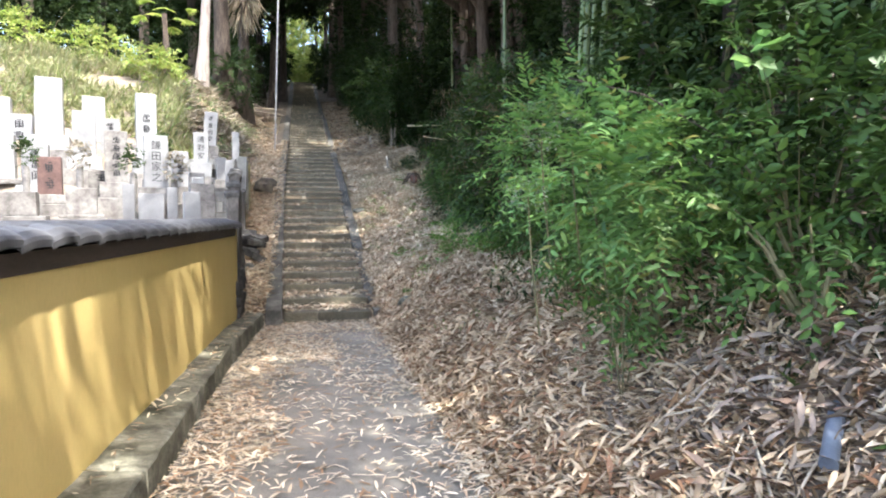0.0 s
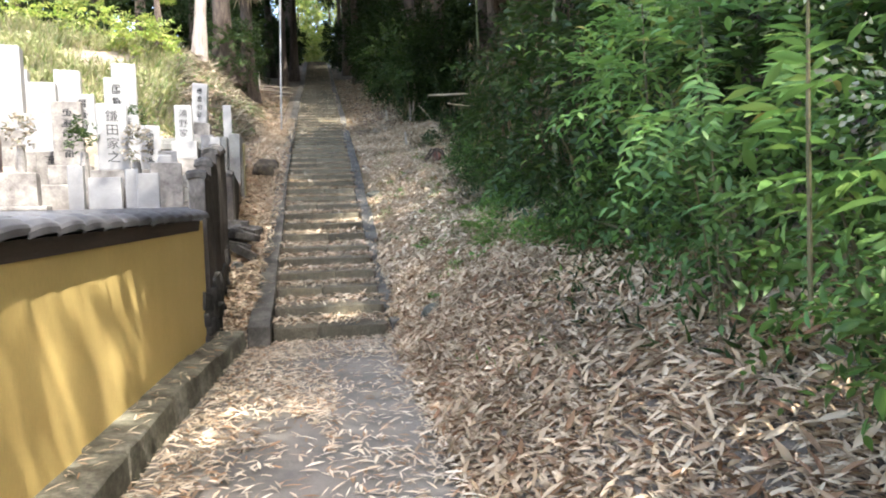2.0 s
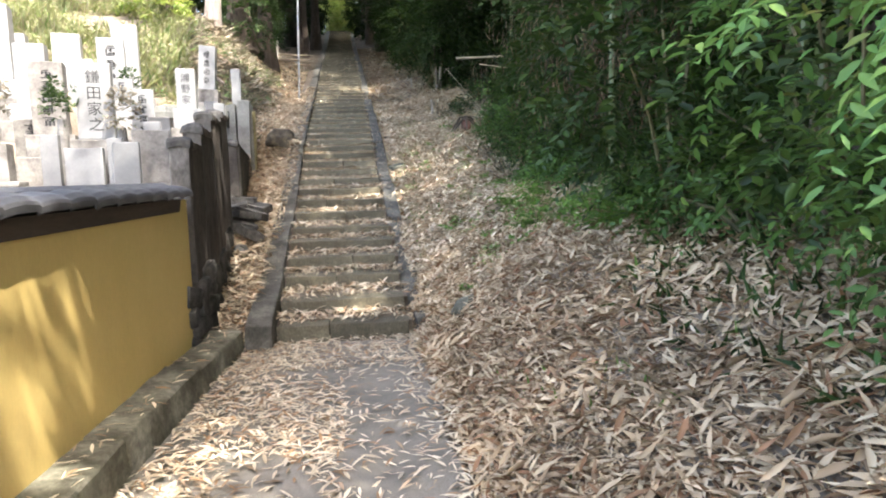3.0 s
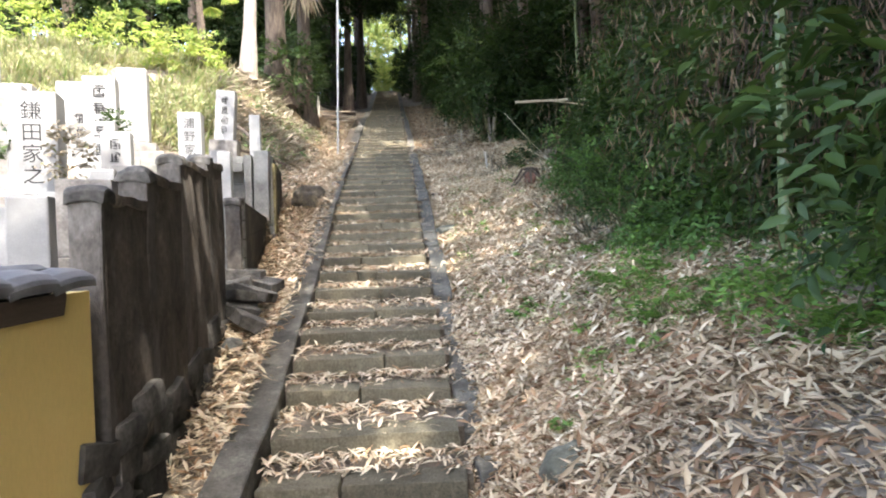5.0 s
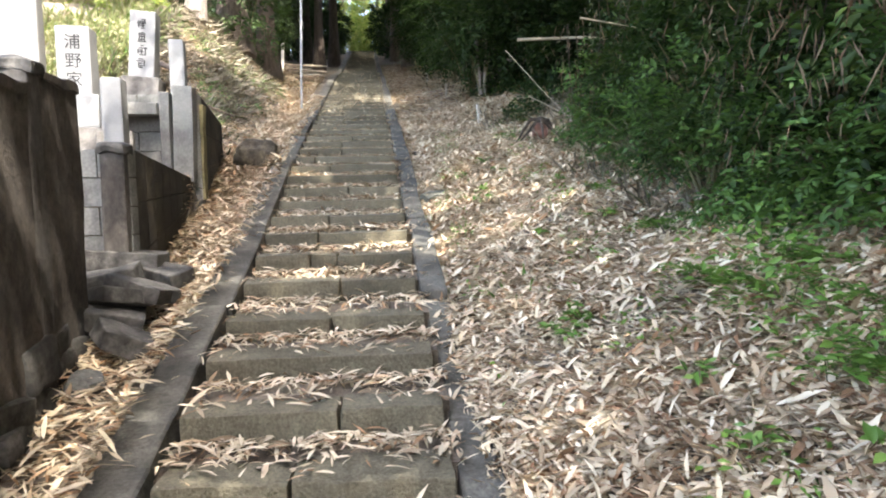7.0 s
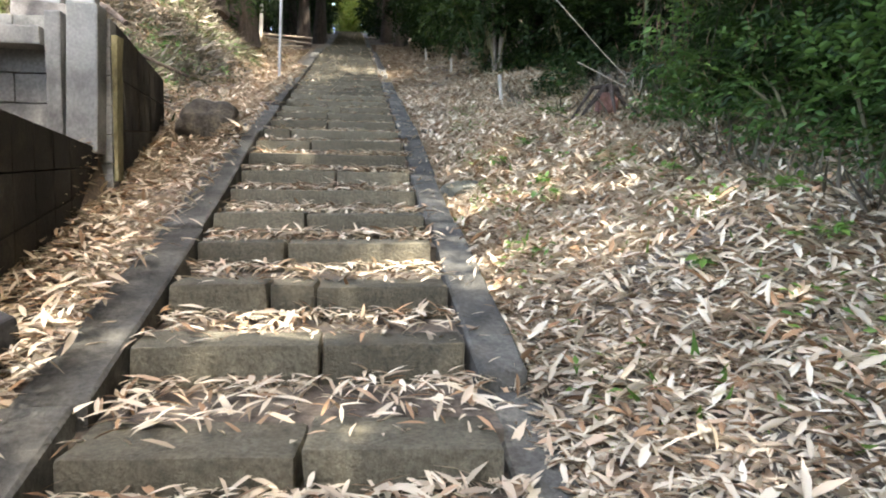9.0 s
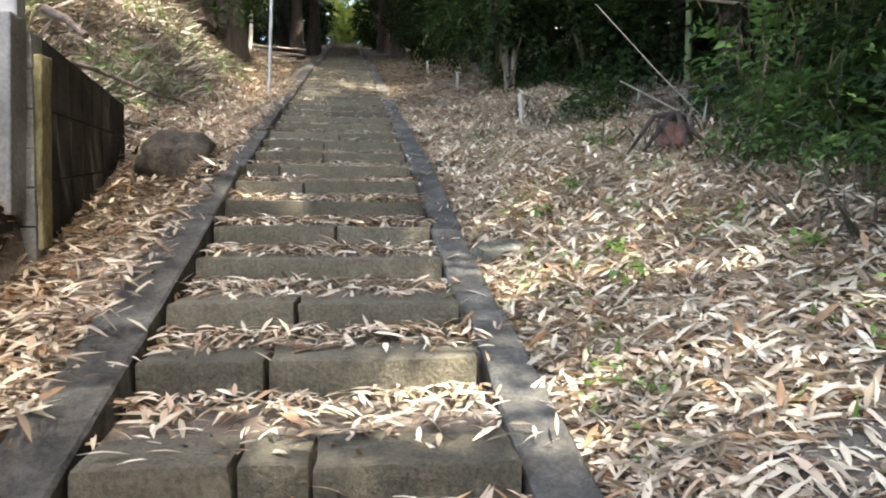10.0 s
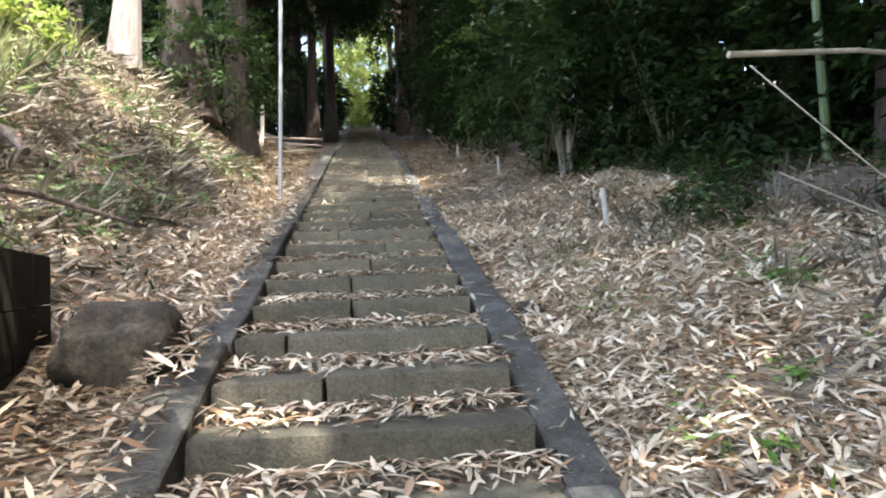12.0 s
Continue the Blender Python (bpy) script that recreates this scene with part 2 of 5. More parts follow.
def mesh_of(name, verts, tris, material, smooth=False):
    me = bpy.data.meshes.new(name)
    verts = np.asarray(verts, dtype=np.float32)
    tris = np.asarray(tris, dtype=np.int32)
    n, k = tris.shape
    me.vertices.add(len(verts))
    me.vertices.foreach_set("co", verts.ravel())
    me.loops.add(n * k)
    me.loops.foreach_set("vertex_index", tris.ravel())
    me.polygons.add(n)
    me.polygons.foreach_set("loop_start", np.arange(n, dtype=np.int32) * k)
    me.polygons.foreach_set("loop_total", np.full(n, k, dtype=np.int32))
    me.update(calc_edges=True)
    if smooth:
        me.shade_smooth()
    me.materials.append(material)
    return me


def unit(a):
    return a / np.maximum(np.linalg.norm(a, axis=1, keepdims=True), 1e-6)


def leaves(name, P, D, N, L, W, material, parent=None, fold=0.25, droop=0.12, wide=0.42, fine=False):
    """Many leaves in one mesh: each is two folded triangles, from its stalk P along D, facing N, L long and W wide."""
    P, D = np.asarray(P), unit(np.asarray(D))
    S = unit(np.cross(D, N))
    U = np.cross(S, D)
    L, W = np.reshape(L, (-1, 1)), np.reshape(W, (-1, 1))
    if fine:
        # rounded outline, folded along the midrib and curling to the tip
        def at(t, w):
            return P + D * L * t - U * L * droop * t * t + S * W * w + U * W * fold * abs(w) * 2
        v = np.stack([at(0, 0), at(0.22, 0.36), at(0.55, 0.47), at(1, 0), at(0.55, -0.47), at(0.22, -0.36), at(0.5, 0)], axis=1).reshape(-1, 3)
        k = np.arange(len(P)) * 7
        f = np.stack([k, k + 1, k + 6, k + 1, k + 2, k + 6, k + 2, k + 3, k + 6, k + 3, k + 4, k + 6, k + 4, k + 5, k + 6, k + 5, k, k + 6], axis=1).reshape(-1, 3)
        ob = new(name, mesh_of(name, v, f, material))
        if parent is not None:
            ob.parent = parent
        return ob
    mid = P + D * L * wide
    v = np.stack([P, mid + S * W / 2 + U * W * fold, P + D * L - U * L * droop, mid - S * W / 2 + U * W * fold], axis=1).reshape(-1, 3)
    k = np.arange(len(P)) * 4
    f = np.stack([k, k + 1, k + 2, k, k + 2, k + 3], axis=1).reshape(-1, 3)
    ob = new(name, mesh_of(name, v, f, material))
    if parent is not None:
        ob.parent = parent
    return ob


def rand_dirs(n, up=0.0):
    d = rng.normal(size=(n, 3))
    d[:, 2] += up
    return unit(d)


def sprays(base, way, length, per, leaf_len, leaf_w, flat=0.6, spread=0.9, drop=0.25):
    """Leaves set alternately along twigs that start at base and run along way; returns P, D, N, L, W."""
    n = len(base)
    t = (np.arange(per) + 0.6) / per
    side = np.where(np.arange(per) % 2 == 0, 1.0, -1.0)
    way = unit(way)
    up = np.tile([0.0, 0.0, 1.0], (n, 1)) + rng.normal(size=(n, 3)) * (1 - flat) * 0.9
    S = unit(np.cross(way, up))
    U = unit(np.cross(S, way))
    length = np.reshape(length, (n, 1, 1))
    P = base[:, None, :] + way[:, None, :] * length * t[None, :, None] - np.array([0, 0, 1.0]) * (length * drop * (t ** 2)[None, :, None])
    D = way[:, None, :] * 0.55 + S[:, None, :] * (side * spread)[None, :, None] + rng.normal(size=(n, per, 3)) * 0.22
    D[:, :, 2] -= 0.12
    N = U[:, None, :] + rng.normal(size=(n, per, 3)) * 0.3
    L = leaf_len * rng.uniform(0.65, 1.25, (n, per)) * (1.1 - 0.35 * t)[None, :]
    W = L * leaf_w * rng.uniform(0.8, 1.2, (n, per))
    return P.reshape(-1, 3), D.reshape(-1, 3), N.reshape(-1, 3), L.ravel(), W.ravel()


def ellipsoid_points(n, c, r, inner=0.45):
    d = rand_dirs(n)
    k = rng.uniform(inner ** 3, 1, (n, 1)) ** (1 / 3)
    return np.array(c) + d * k * np.array(r), d


# ---- terrain ----
TREAD, RISE = 0.549, 0.1545
Y_LAND, Y_END = 32.4, 52.0
# front and foot height of each step: the lowest thirteen are uneven, the rest regular
FRONTS = [9.58, 10.10, 10.78, 11.24, 11.80, 12.38, 13.03, 13.61, 14.26, 14.74, 15.30, 15.85, 16.30, 16.74]
FEET = [0.0, 0.15, 0.29, 0.435, 0.58, 0.72, 0.857, 1.013, 1.169, 1.325, 1.481, 1.637, 1.794, 1.95]
while FRONTS[-1] < Y_END:
    gap_ = 0.75 if FRONTS[-1] < Y_LAND - 0.3 < FRONTS[-1] + TREAD else 0.0
    FRONTS.append(FRONTS[-1] + TREAD + gap_)
    FEET.append(FEET[-1] + RISE)


def nosing(y):
    """Height of the line over the steps' front edges."""
    return float(np.interp(y, FRONTS[:-1], FEET[1:]))


def stair_line(y):
    """Height of the stairs' bed along the walk."""
    return np.interp(y, [-50, 9.6, 9.7] + FRONTS[1:-1] + [58, 120], [0, 0, 0.05] + [z - 0.136 for z in FEET[2:]] + [12.5, 13.0])


def left_edge(y):
    return -0.27 - 0.019 * np.clip(y - 9.5, 0, 7) - 0.002 * np.clip(y - 16.5, 0, None)


def right_edge(y):
    return 0.955 - 0.003 * (y - 10)


def ground_z(x, y):
    x, y = np.broadcast_arrays(np.asarray(x, float), np.asarray(y, float))
    s = stair_line(y)
    # right bank: steep beside the level path, easing further up the stairs
    b = np.interp(y, [-10, 2.3, 3.3, 5, 6.5, 8.5, 9.6, 11, 12.4, 13.2, 16.2, 19.6, 30], [0.7, 0.95, 1.0, 0.95, 0.8, 0.9, 0.86, 0.66, 0.5, 0.6, 0.38, 0.12, 0.1])
    dr = np.clip((x - 1.05) / 1.15, 0, None)
    far = np.clip(x - 2.2, 0, None)
    right = b * np.minimum(dr, 1.0) + np.minimum(far, 4) * np.interp(y, [0, 9, 11, 12.4, 15, 20, 35], [0.4, 0.55, 0.5, 0.36, 0.3, 0.3, 0.2]) + np.clip(far - 4, 0, 40) * 0.12
    # left: graveyard terraces, then a bank that climbs to the wood
    terrace = np.interp(y, [-50, 4, 9, 12.9, 13.25, 15.4, 15.6, 17.0, 18.5, 24, 40, 120], [0.6, 0.9, 1.3, 1.45, 1.86, 1.92, 2.66, 2.7, 3.2, 6.1, 8.5, 13])
    rise_l = np.clip((-x - 2.2) / 8, 0, 1) * np.interp(y, [5, 12, 20, 30], [0, 0.7, 1.4, 0.5])
    t = np.clip((-x - np.where(y > 15.45, 1.36, 1.2)) / 0.06, 0, 1)
    tb = np.clip((-x - 1.35) / 2.1, 0, 1)
    k = np.clip((y - 17.1) / 0.25, 0, 1)
    low = s + np.interp(y, [9.6, 10.2, 18, 24], [0.0, 0.11, 0.11, 0.03])
    edge = -1.12 + 0.051 * (y - 3.3) - 0.1
    t_wall = np.where(y < 9.2, np.clip((edge - x) / 0.06, 0, 1), np.where(y < 12.1, np.clip((-x - 0.93 - 0.075 * (y - 9.05)) / 0.06, 0, 1), np.where(y < 13.2, np.clip((-x - 1.1) / 0.5, 0, 1) ** 2, t)))
    low_l = np.where(y < 9.5, 0.0, low)
    before = low_l * (1 - t_wall) + (np.maximum(terrace, low_l) + rise_l) * t_wall
    bank = low + (np.maximum(terrace + rise_l, low) - low) * (tb ** 1.2)
    left = before * (1 - k) + bank * k
    mid = np.where(y < 9.6, 0.0, s - 0.13)
    z = np.where(x < -0.42, left, np.where(x > 1.05, s + right - np.where(y > 9.7, 0.03, 0), mid))
    wob = 0.03 * np.sin(x * 2.1 + y * 1.3) + 0.02 * np.sin(x * 5.3 - y * 3.1)
    fade = np.clip((np.abs(x - 0.3) - 1.0) / 1.0, 0, 1)
    return z + wob * fade - 0.02


def terrain():
    xs = np.concatenate([[-400, -150, -70, -40, -28], np.arange(-20, -5, 0.6), np.arange(-5, -1.8, 0.2), np.arange(-1.8, -0.35, 0.04), np.arange(-0.3, 1.0, 0.16), np.arange(1.0, 3.0, 0.07), np.arange(3, 9, 0.25), np.arange(9, 24, 1.0), [30, 45, 80, 160, 400]])
    ys = np.concatenate([[-400, -150, -60, -30, -18], np.arange(-12, 0, 0.6), np.arange(0, 9, 0.18), np.arange(9, 19, 0.08), np.arange(19, 36, 0.2), np.arange(36, 62, 0.7), [66, 75, 90, 150, 400]])
    X, Y = np.meshgrid(xs, ys)
    Z = ground_z(X, Y)
    h = np.array([noise.noise(Vector((x * 1.7, y * 1.7, 0))) for x, y in zip(X.ravel(), Y.ravel())]).reshape(X.shape)
    Z = Z + 0.05 * h * np.clip((np.abs(X - 0.3) - 0.8) / 0.8, 0, 1)
    nx, ny = len(xs), len(ys)
    i = (np.arange(ny - 1)[:, None] * nx + np.arange(nx - 1)[None, :]).ravel()
    q = np.stack([i, i + 1, i + nx + 1, i + nx], axis=1)
    ob = new("ground", mesh_of("ground", np.stack([X.ravel(), Y.ravel(), Z.ravel()], axis=1), q, M_GROUND, True))
    return tagged(ob, "hillside soil covered with fallen bamboo leaves", "ground", kind="structure")


terrain()

# level path of worn asphalt
def pathway():
    bm = bmesh.new()
    ys = np.arange(-12, 9.75, 0.25)
    rows = []
    for y in ys:
        xl = -0.93 + 0.062 * (y - 3.85)
        xr = 1.0 + 0.04 * math.sin(y * 1.7) + 0.03 * math.sin(y * 4.1)
        rows.append([bm.verts.new((x, y, zz + 0.008 * noise.noise(Vector((x * 2, y * 2, 3))))) for x, zz in ((xl, -0.05), (xl + 0.01, 0.0), (xl * 0.5 + xr * 0.5, 0.014), (xr - 0.02, 0.002), (xr, -0.06))])
    for a, b in zip(rows, rows[1:]):
        for k in range(4):
            bm.faces.new((a[k], a[k + 1], b[k + 1], b[k]))
    ob = link("path", bm, M_PATH, smooth=True)
    return tagged(ob, "worn grey asphalt path strewn with dry bamboo leaves", "path", kind="structure")


pathway()

# ---- stairs ----
def stairs():
    root = thing("stairs", 0, 0, 0, "long flight of old grey stone steps strewn with leaves", "stairs", kind="structure")
    r = random.Random(3)
    tops = [(n, FRONTS[n], FEET[n], FEET[n + 1]) for n in range(len(FRONTS) - 1) if FRONTS[n] < Y_END]
    for (n, y, z0, z1), nxt in zip(tops, tops[1:] + [(0, Y_END + 1, 0, 0)]):
        bm = bmesh.new()
        xl, xr = left_edge(y) - 0.04, right_edge(y) + 0.04
        a = [bm.verts.new(p) for p in ((xl, y + 0.2, z0 - 0.1), (xr, y + 0.2, z0 - 0.1), (xr, y + 0.2, z1 - 0.035), (xl, y + 0.2, z1 - 0.035), (xl, nxt[1] + 0.09, z1 + 0.0), (xr, nxt[1] + 0.09, z1 + 0.0))]
        bm.faces.new((a[0], a[1], a[2], a[3]))
        bm.faces.new((a[3], a[2], a[5], a[4]))
        part("tread", bm, M_GROUND, root, "packed earth and leaf mould behind the stone")
    joints = {1: [], 2: [0.45], 3: [0.6], 4: [], 5: [0.53], 6: [0.55], 7: [0.35, 0.52], 8: [0.37], 9: [0.43], 10: [], 11: [0.56], 12: [], 13: [0.37], 14: [0.2], 15: [0.45]}
    for n, y, z0, z1 in tops:
        xl, xr = left_edge(y), right_edge(y)
        cut = joints.get(n, [r.uniform(0.3, 0.7)])
        edges = [xl] + [xl + (xr - xl) * c for c in cut] + [xr]
        for a, b in zip(edges, edges[1:]):
            h = z1 - z0 + 0.06
            bm = box(b - a - 0.012, 0.27 + r.uniform(-0.02, 0.03), h, 0.016, rough=0.012, cuts=2 if n < 22 else 0, seed=r.random() * 50)
            part("stone_block", bm, M_STEP, root, m=pose((a + b) / 2, y + 0.135 + r.uniform(-0.015, 0.015), z0 - 0.06 + r.uniform(-0.008, 0.008), r.uniform(-1.5, 1.5), r.uniform(-0.6, 0.6), -2.0 + r.uniform(-0.8, 0.8)), smooth=True)
    return tops


TOPS = stairs()
SLOPE = RISE / TREAD


def border(name, x_of, width, lift, spans, label):
    root = thing(name, 0, 0, 0, label, "stair border", kind="structure")
    r = random.Random(11)
    for k, (y0, y1, dx, dz) in enumerate(spans):
        bm = bmesh.new()
        bmesh.ops.create_cube(bm, size=1.0)
        for v in bm.verts:
            y = y0 + 0.008 if v.co.y < 0 else y1 - 0.008
            top = max(nosing(y), 0.23) + lift + dz
            v.co = Vector((x_of(y) + dx + v.co.x * width, y, top if v.co.z > 0 else top - (0.42 if y > 9.7 else 0.30)))
        bmesh.ops.subdivide_edges(bm, edges=[e for e in bm.edges if abs(e.verts[0].co.y - e.verts[1].co.y) > 0.2], cuts=5, use_grid_fill=True)
        bmesh.ops.bevel(bm, geom=[e for e in bm.edges if len(e.link_faces) == 2 and e.calc_face_angle() > 0.5], offset=0.012, segments=1, affect="EDGES")
        for v in bm.verts:
            v.co += noise.noise_vector(v.co * 4) * 0.012
        part("border_stone", bm, M_STRING, root, smooth=True)


def chain(y0, y1, lo, hi, seed, wob=0.012, gap=0.0):
    r = random.Random(seed)
    out, y = [], y0
    while y < y1:
        e = min(y + r.uniform(lo, hi), y1)
        if r.random() > gap:
            out.append((y, e, r.uniform(-wob, wob), r.uniform(-wob, wob)))
        y = e
    return out


border("left_border", lambda y: left_edge(y) - 0.135, 0.23, 0.0, chain(9.3, Y_END, 1.2, 1.9, 5), "dark grey stone border along the steps")
border("right_border", lambda y: right_edge(y) + 0.125, 0.2, -0.06, [(9.72, 9.98, 0.05, -0.03)] + [(a, b, c, d - 0.06) for a, b, c, d in chain(10.3, 12.9, 0.9, 1.4, 8, 0.012)] + chain(12.9, Y_END, 0.8, 1.5, 9, 0.018, 0.08), "worn dark stone border, partly buried in leaves")

# ---- ochre wall with tiled coping ----
def wall_x(y):
    return -1.12 + 0.051 * (y - 3.3)


def strip(profile, y0, y1, step, x_of):
    """A run along y whose cross-section is profile: pairs of x and z from x_of(y)."""
    bm = bmesh.new()
    ys = np.arange(y0, y1 + 1e-6, step)
    rings = [[bm.verts.new((x_of(y) + px, y, pz)) for px, pz in profile] for y in ys]
    k = len(profile)
    for a, b in zip(rings, rings[1:]):
        for i in range(k):
            bm.faces.new((a[i], b[i], b[(i + 1) % k], a[(i + 1) % k]))
    bm.faces.new(rings[0])
    bm.faces.new(rings[-1][::-1])
    bmesh.ops.recalc_face_normals(bm, faces=bm.faces[:])
    return bm


Y_W0, Y_W1 = -6.0, 9.0


def ochre_wall():
    root = thing("wall_temple", 0, 0, 0, "ochre plastered wall with a grey tiled coping", "wall", kind="structure")
    part("plaster", strip([(0, 0.0), (0, 1.36), (-0.2, 1.36), (-0.2, 0.0)], Y_W0, Y_W1, 0.305, wall_x), M_PLASTER, root, "ochre yellow plaster")
    part("eave_board", strip([(0.018, 1.275), (0.03, 1.345), (0.03, 1.37), (-0.28, 1.37), (-0.28, 1.345), (-0.27, 1.255)], Y_W0, Y_W1 - 0.05, 0.3, wall_x), M_BOARD, root, "dark brown eave board, deepened for the eave shadow")
    # one pan tile, shared
    bm = bmesh.new()
    w, nseg = 0.285, 6
    rows = []
    for j, (px, pz) in enumerate([(-0.1, 0.105), (-0.03, 0.10), (0.03, 0.085), (0.065, 0.062), (0.075, 0.045)]):
        row = []
        for i in range(nseg + 1):
            u = i / nseg
            arch = 0.012 * math.sin(u * math.pi) + 0.018 * u
            row.append(bm.verts.new((px, (u - 0.5) * w * 1.1, pz + arch)))
        rows.append(row)
    for a, b in zip(rows, rows[1:]):
        for i in range(nseg):
            bm.faces.new((a[i], b[i], b[i + 1], a[i + 1]))
    ext = bmesh.ops.extrude_face_region(bm, geom=bm.faces[:])
    for v in ext["geom"]:
        if isinstance(v, bmesh.types.BMVert):
            v.co.z -= 0.03
    bmesh.ops.recalc_face_normals(bm, faces=bm.faces[:])
    first = part("coping_tile", bm, M_TILE, root, smooth=False)
    yy = Y_W0 + 0.15
    r = random.Random(2)
    obs = [first]
    while yy < Y_W1 - 0.2:
        ob = first if len(obs) == 1 and yy < Y_W0 + 0.2 else new("coping_tile", first.data)
        ob.parent = root
        ob.matrix_basis = pose(wall_x(yy) + 0.01, yy, 1.355 + r.uniform(-0.004, 0.004), r.uniform(-1, 1), r.uniform(-1.2, 1.2), -2.9 + r.uniform(-1.2, 1.2))
        obs.append(ob)
        yy += w
    part("ridge", strip([(0.0, 1.44), (-0.02, 1.475), (-0.06, 1.495), (-0.14, 1.495), (-0.18, 1.475), (-0.2, 1.40), (-0.2, 1.372), (0.0, 1.372)], Y_W0, Y_W1 - 0.1, 0.3, lambda y: wall_x(y) - 0.02), M_TILE, root, "grey ridge tiles")
    # kerb of separate stones along the foot
    kerb = thing("kerb", 0, 0, 0, "low mossy concrete kerb along the wall foot", "kerb", kind="structure")
    y = Y_W0
    while y < 9.35:
        e = min(y + r.uniform(0.9, 1.5), 9.4)
        h = 0.20 + r.uniform(-0.012, 0.015)

        def outer(v):
            return float(np.interp(v, [-6, 5.5, 6.8, 8.8, 9.4], [-1.0, -0.77, -0.735, -0.6, -0.54]))
        bm = bmesh.new()
        vs = [bm.verts.new(p) for p in ((wall_x(y) - 0.02, y, -0.1), (outer(y) + 0.02, y, -0.1), (outer(y), y, h), (wall_x(y) - 0.02, y, h + 0.02),
                                        (wall_x(e) - 0.02, e - 0.01, -0.1), (outer(e) + 0.02, e - 0.01, -0.1), (outer(e), e - 0.01, h), (wall_x(e) - 0.02, e - 0.01, h + 0.02))]
        for f in ((0, 1, 2, 3), (7, 6, 5, 4), (1, 5, 6, 2), (2, 6, 7, 3), (0, 3, 7, 4), (0, 4, 5, 1)):
            bm.faces.new([vs[i] for i in f])
        bmesh.ops.subdivide_edges(bm, edges=[ed for ed in bm.edges if abs(ed.verts[0].co.y - ed.verts[1].co.y) > 0.3], cuts=7, use_grid_fill=True)
        bmesh.ops.recalc_face_normals(bm, faces=bm.faces[:])
        bmesh.ops.bevel(bm, geom=[ed for ed in bm.edges if len(ed.link_faces) == 2 and ed.calc_face_angle() > 0.5], offset=0.012, segments=1, affect="EDGES")
        for v in bm.verts:
            v.co += noise.noise_vector(v.co * 5) * 0.014
        part("kerb_stone", bm, M_KERB, kerb, smooth=True)
        y = e


ochre_wall()

# ---- stained grave wall in three stepped bays on rubble ----
def boulder(sx, sy, sz, seed, sub=2, amp=0.22, clip=0.4):
    bm = bmesh.new()
    bmesh.ops.create_icosphere(bm, subdivisions=sub, radius=0.5)
    for v in bm.verts:
        d = v.co.normalized()
        k = 1 + amp * noise.noise(d * 1.6 + Vector((seed, seed * 2, 0))) + amp * 0.45 * noise.noise(d * 4 + Vector((seed, 0, seed)))
        c = Vector([math.copysign(min(abs(a), clip), a) for a in v.co * k])
        v.co = Vector((c.x * sx * 1.2, c.y * sy * 1.2, c.z * sz * 1.2))
    return bm


def grave_wall_x(y):
    return -0.81 - 0.075 * (y - 9.05)


def pier_cap(w, d, h, seed):
    """A weathered cap: domed on top, ragged at the rim."""
    bm = box(w, d, h, 0.02, cuts=4, seed=seed)
    for v in bm.verts:
        u = (v.co.x / w) ** 2 + (v.co.y / d) ** 2
        if v.co.z > h * 0.4:
            v.co.z -= h * 0.9 * u
        v.co += noise.noise_vector(v.co * 13 + Vector((seed, 0, seed * 2))) * 0.022
    return bm


def stepped_wall():
    root = thing("wall_grave", 0, 0, 0, "dark weather-stained stepped concrete wall on rubble footing", "wall", kind="structure")
    bays = [(9.05, 9.77, 1.75), (9.77, 10.59, 1.91), (10.59, 11.51, 2.10), (11.51, 12.17, 2.21)]
    turn = math.degrees(math.atan(0.075))
    for i, (a, b, top) in enumerate(bays):
        m = (a + b) / 2
        xm, xa = grave_wall_x(m) - 0.078, grave_wall_x(a + 0.08) - 0.08
        part("bay", box(0.145, b - a - 0.02, top - 0.38, 0.012, rough=0.014, cuts=5, seed=i), M_DARKWALL, root, m=pose(xm, m + 0.02, 0.42, 0, 0, turn))
        part("coping", box(0.175, b - a - 0.06, 0.06, 0.02, rough=0.026, cuts=6, seed=i + 9), M_DARKWALL, root, m=pose(xm - 0.005, m + 0.06, top + 0.02, 0, 0, turn), smooth=True)
        pier = part("pier", box(0.16, 0.16, top - 0.36, 0.015, rough=0.012, cuts=3, seed=i + 5), M_PIER, root, "grey concrete pier with a dark stained side", m=pose(xa, a + 0.08, 0.40, 0, 0, turn))
        part("pier_cap", pier_cap(0.19, 0.2, 0.09, i * 2.3 + 1), M_RUBBLE, pier, "domed weathered concrete cap", m=pose(0, 0.01, top - 0.38), smooth=True)
    r = random.Random(21)
    y = 9.0
    while y < 12.25:
        X = grave_wall_x(y)
        z = -0.08 + max(0, (y - 9.7)) * SLOPE * 0.9
        while z < 0.62 + max(0, y - 10.5) * 0.15:
            w, h = r.uniform(0.28, 0.42), r.uniform(0.13, 0.22)
            bm = box(0.3, w, h, 0.03, at=(0, 0, -h / 2), rough=0.02, cuts=2, seed=r.uniform(0, 60))
            part("rubble_stone", bm, M_RUBBLE, root, m=pose(X - 0.14 + r.uniform(-0.03, 0.04), y + r.uniform(-0.05, 0.05), z + h / 2, r.uniform(-14, 14), r.uniform(-6, 6), r.uniform(-10, 10)), smooth=True)
            z += h * 0.92
        y += 0.3


stepped_wall()


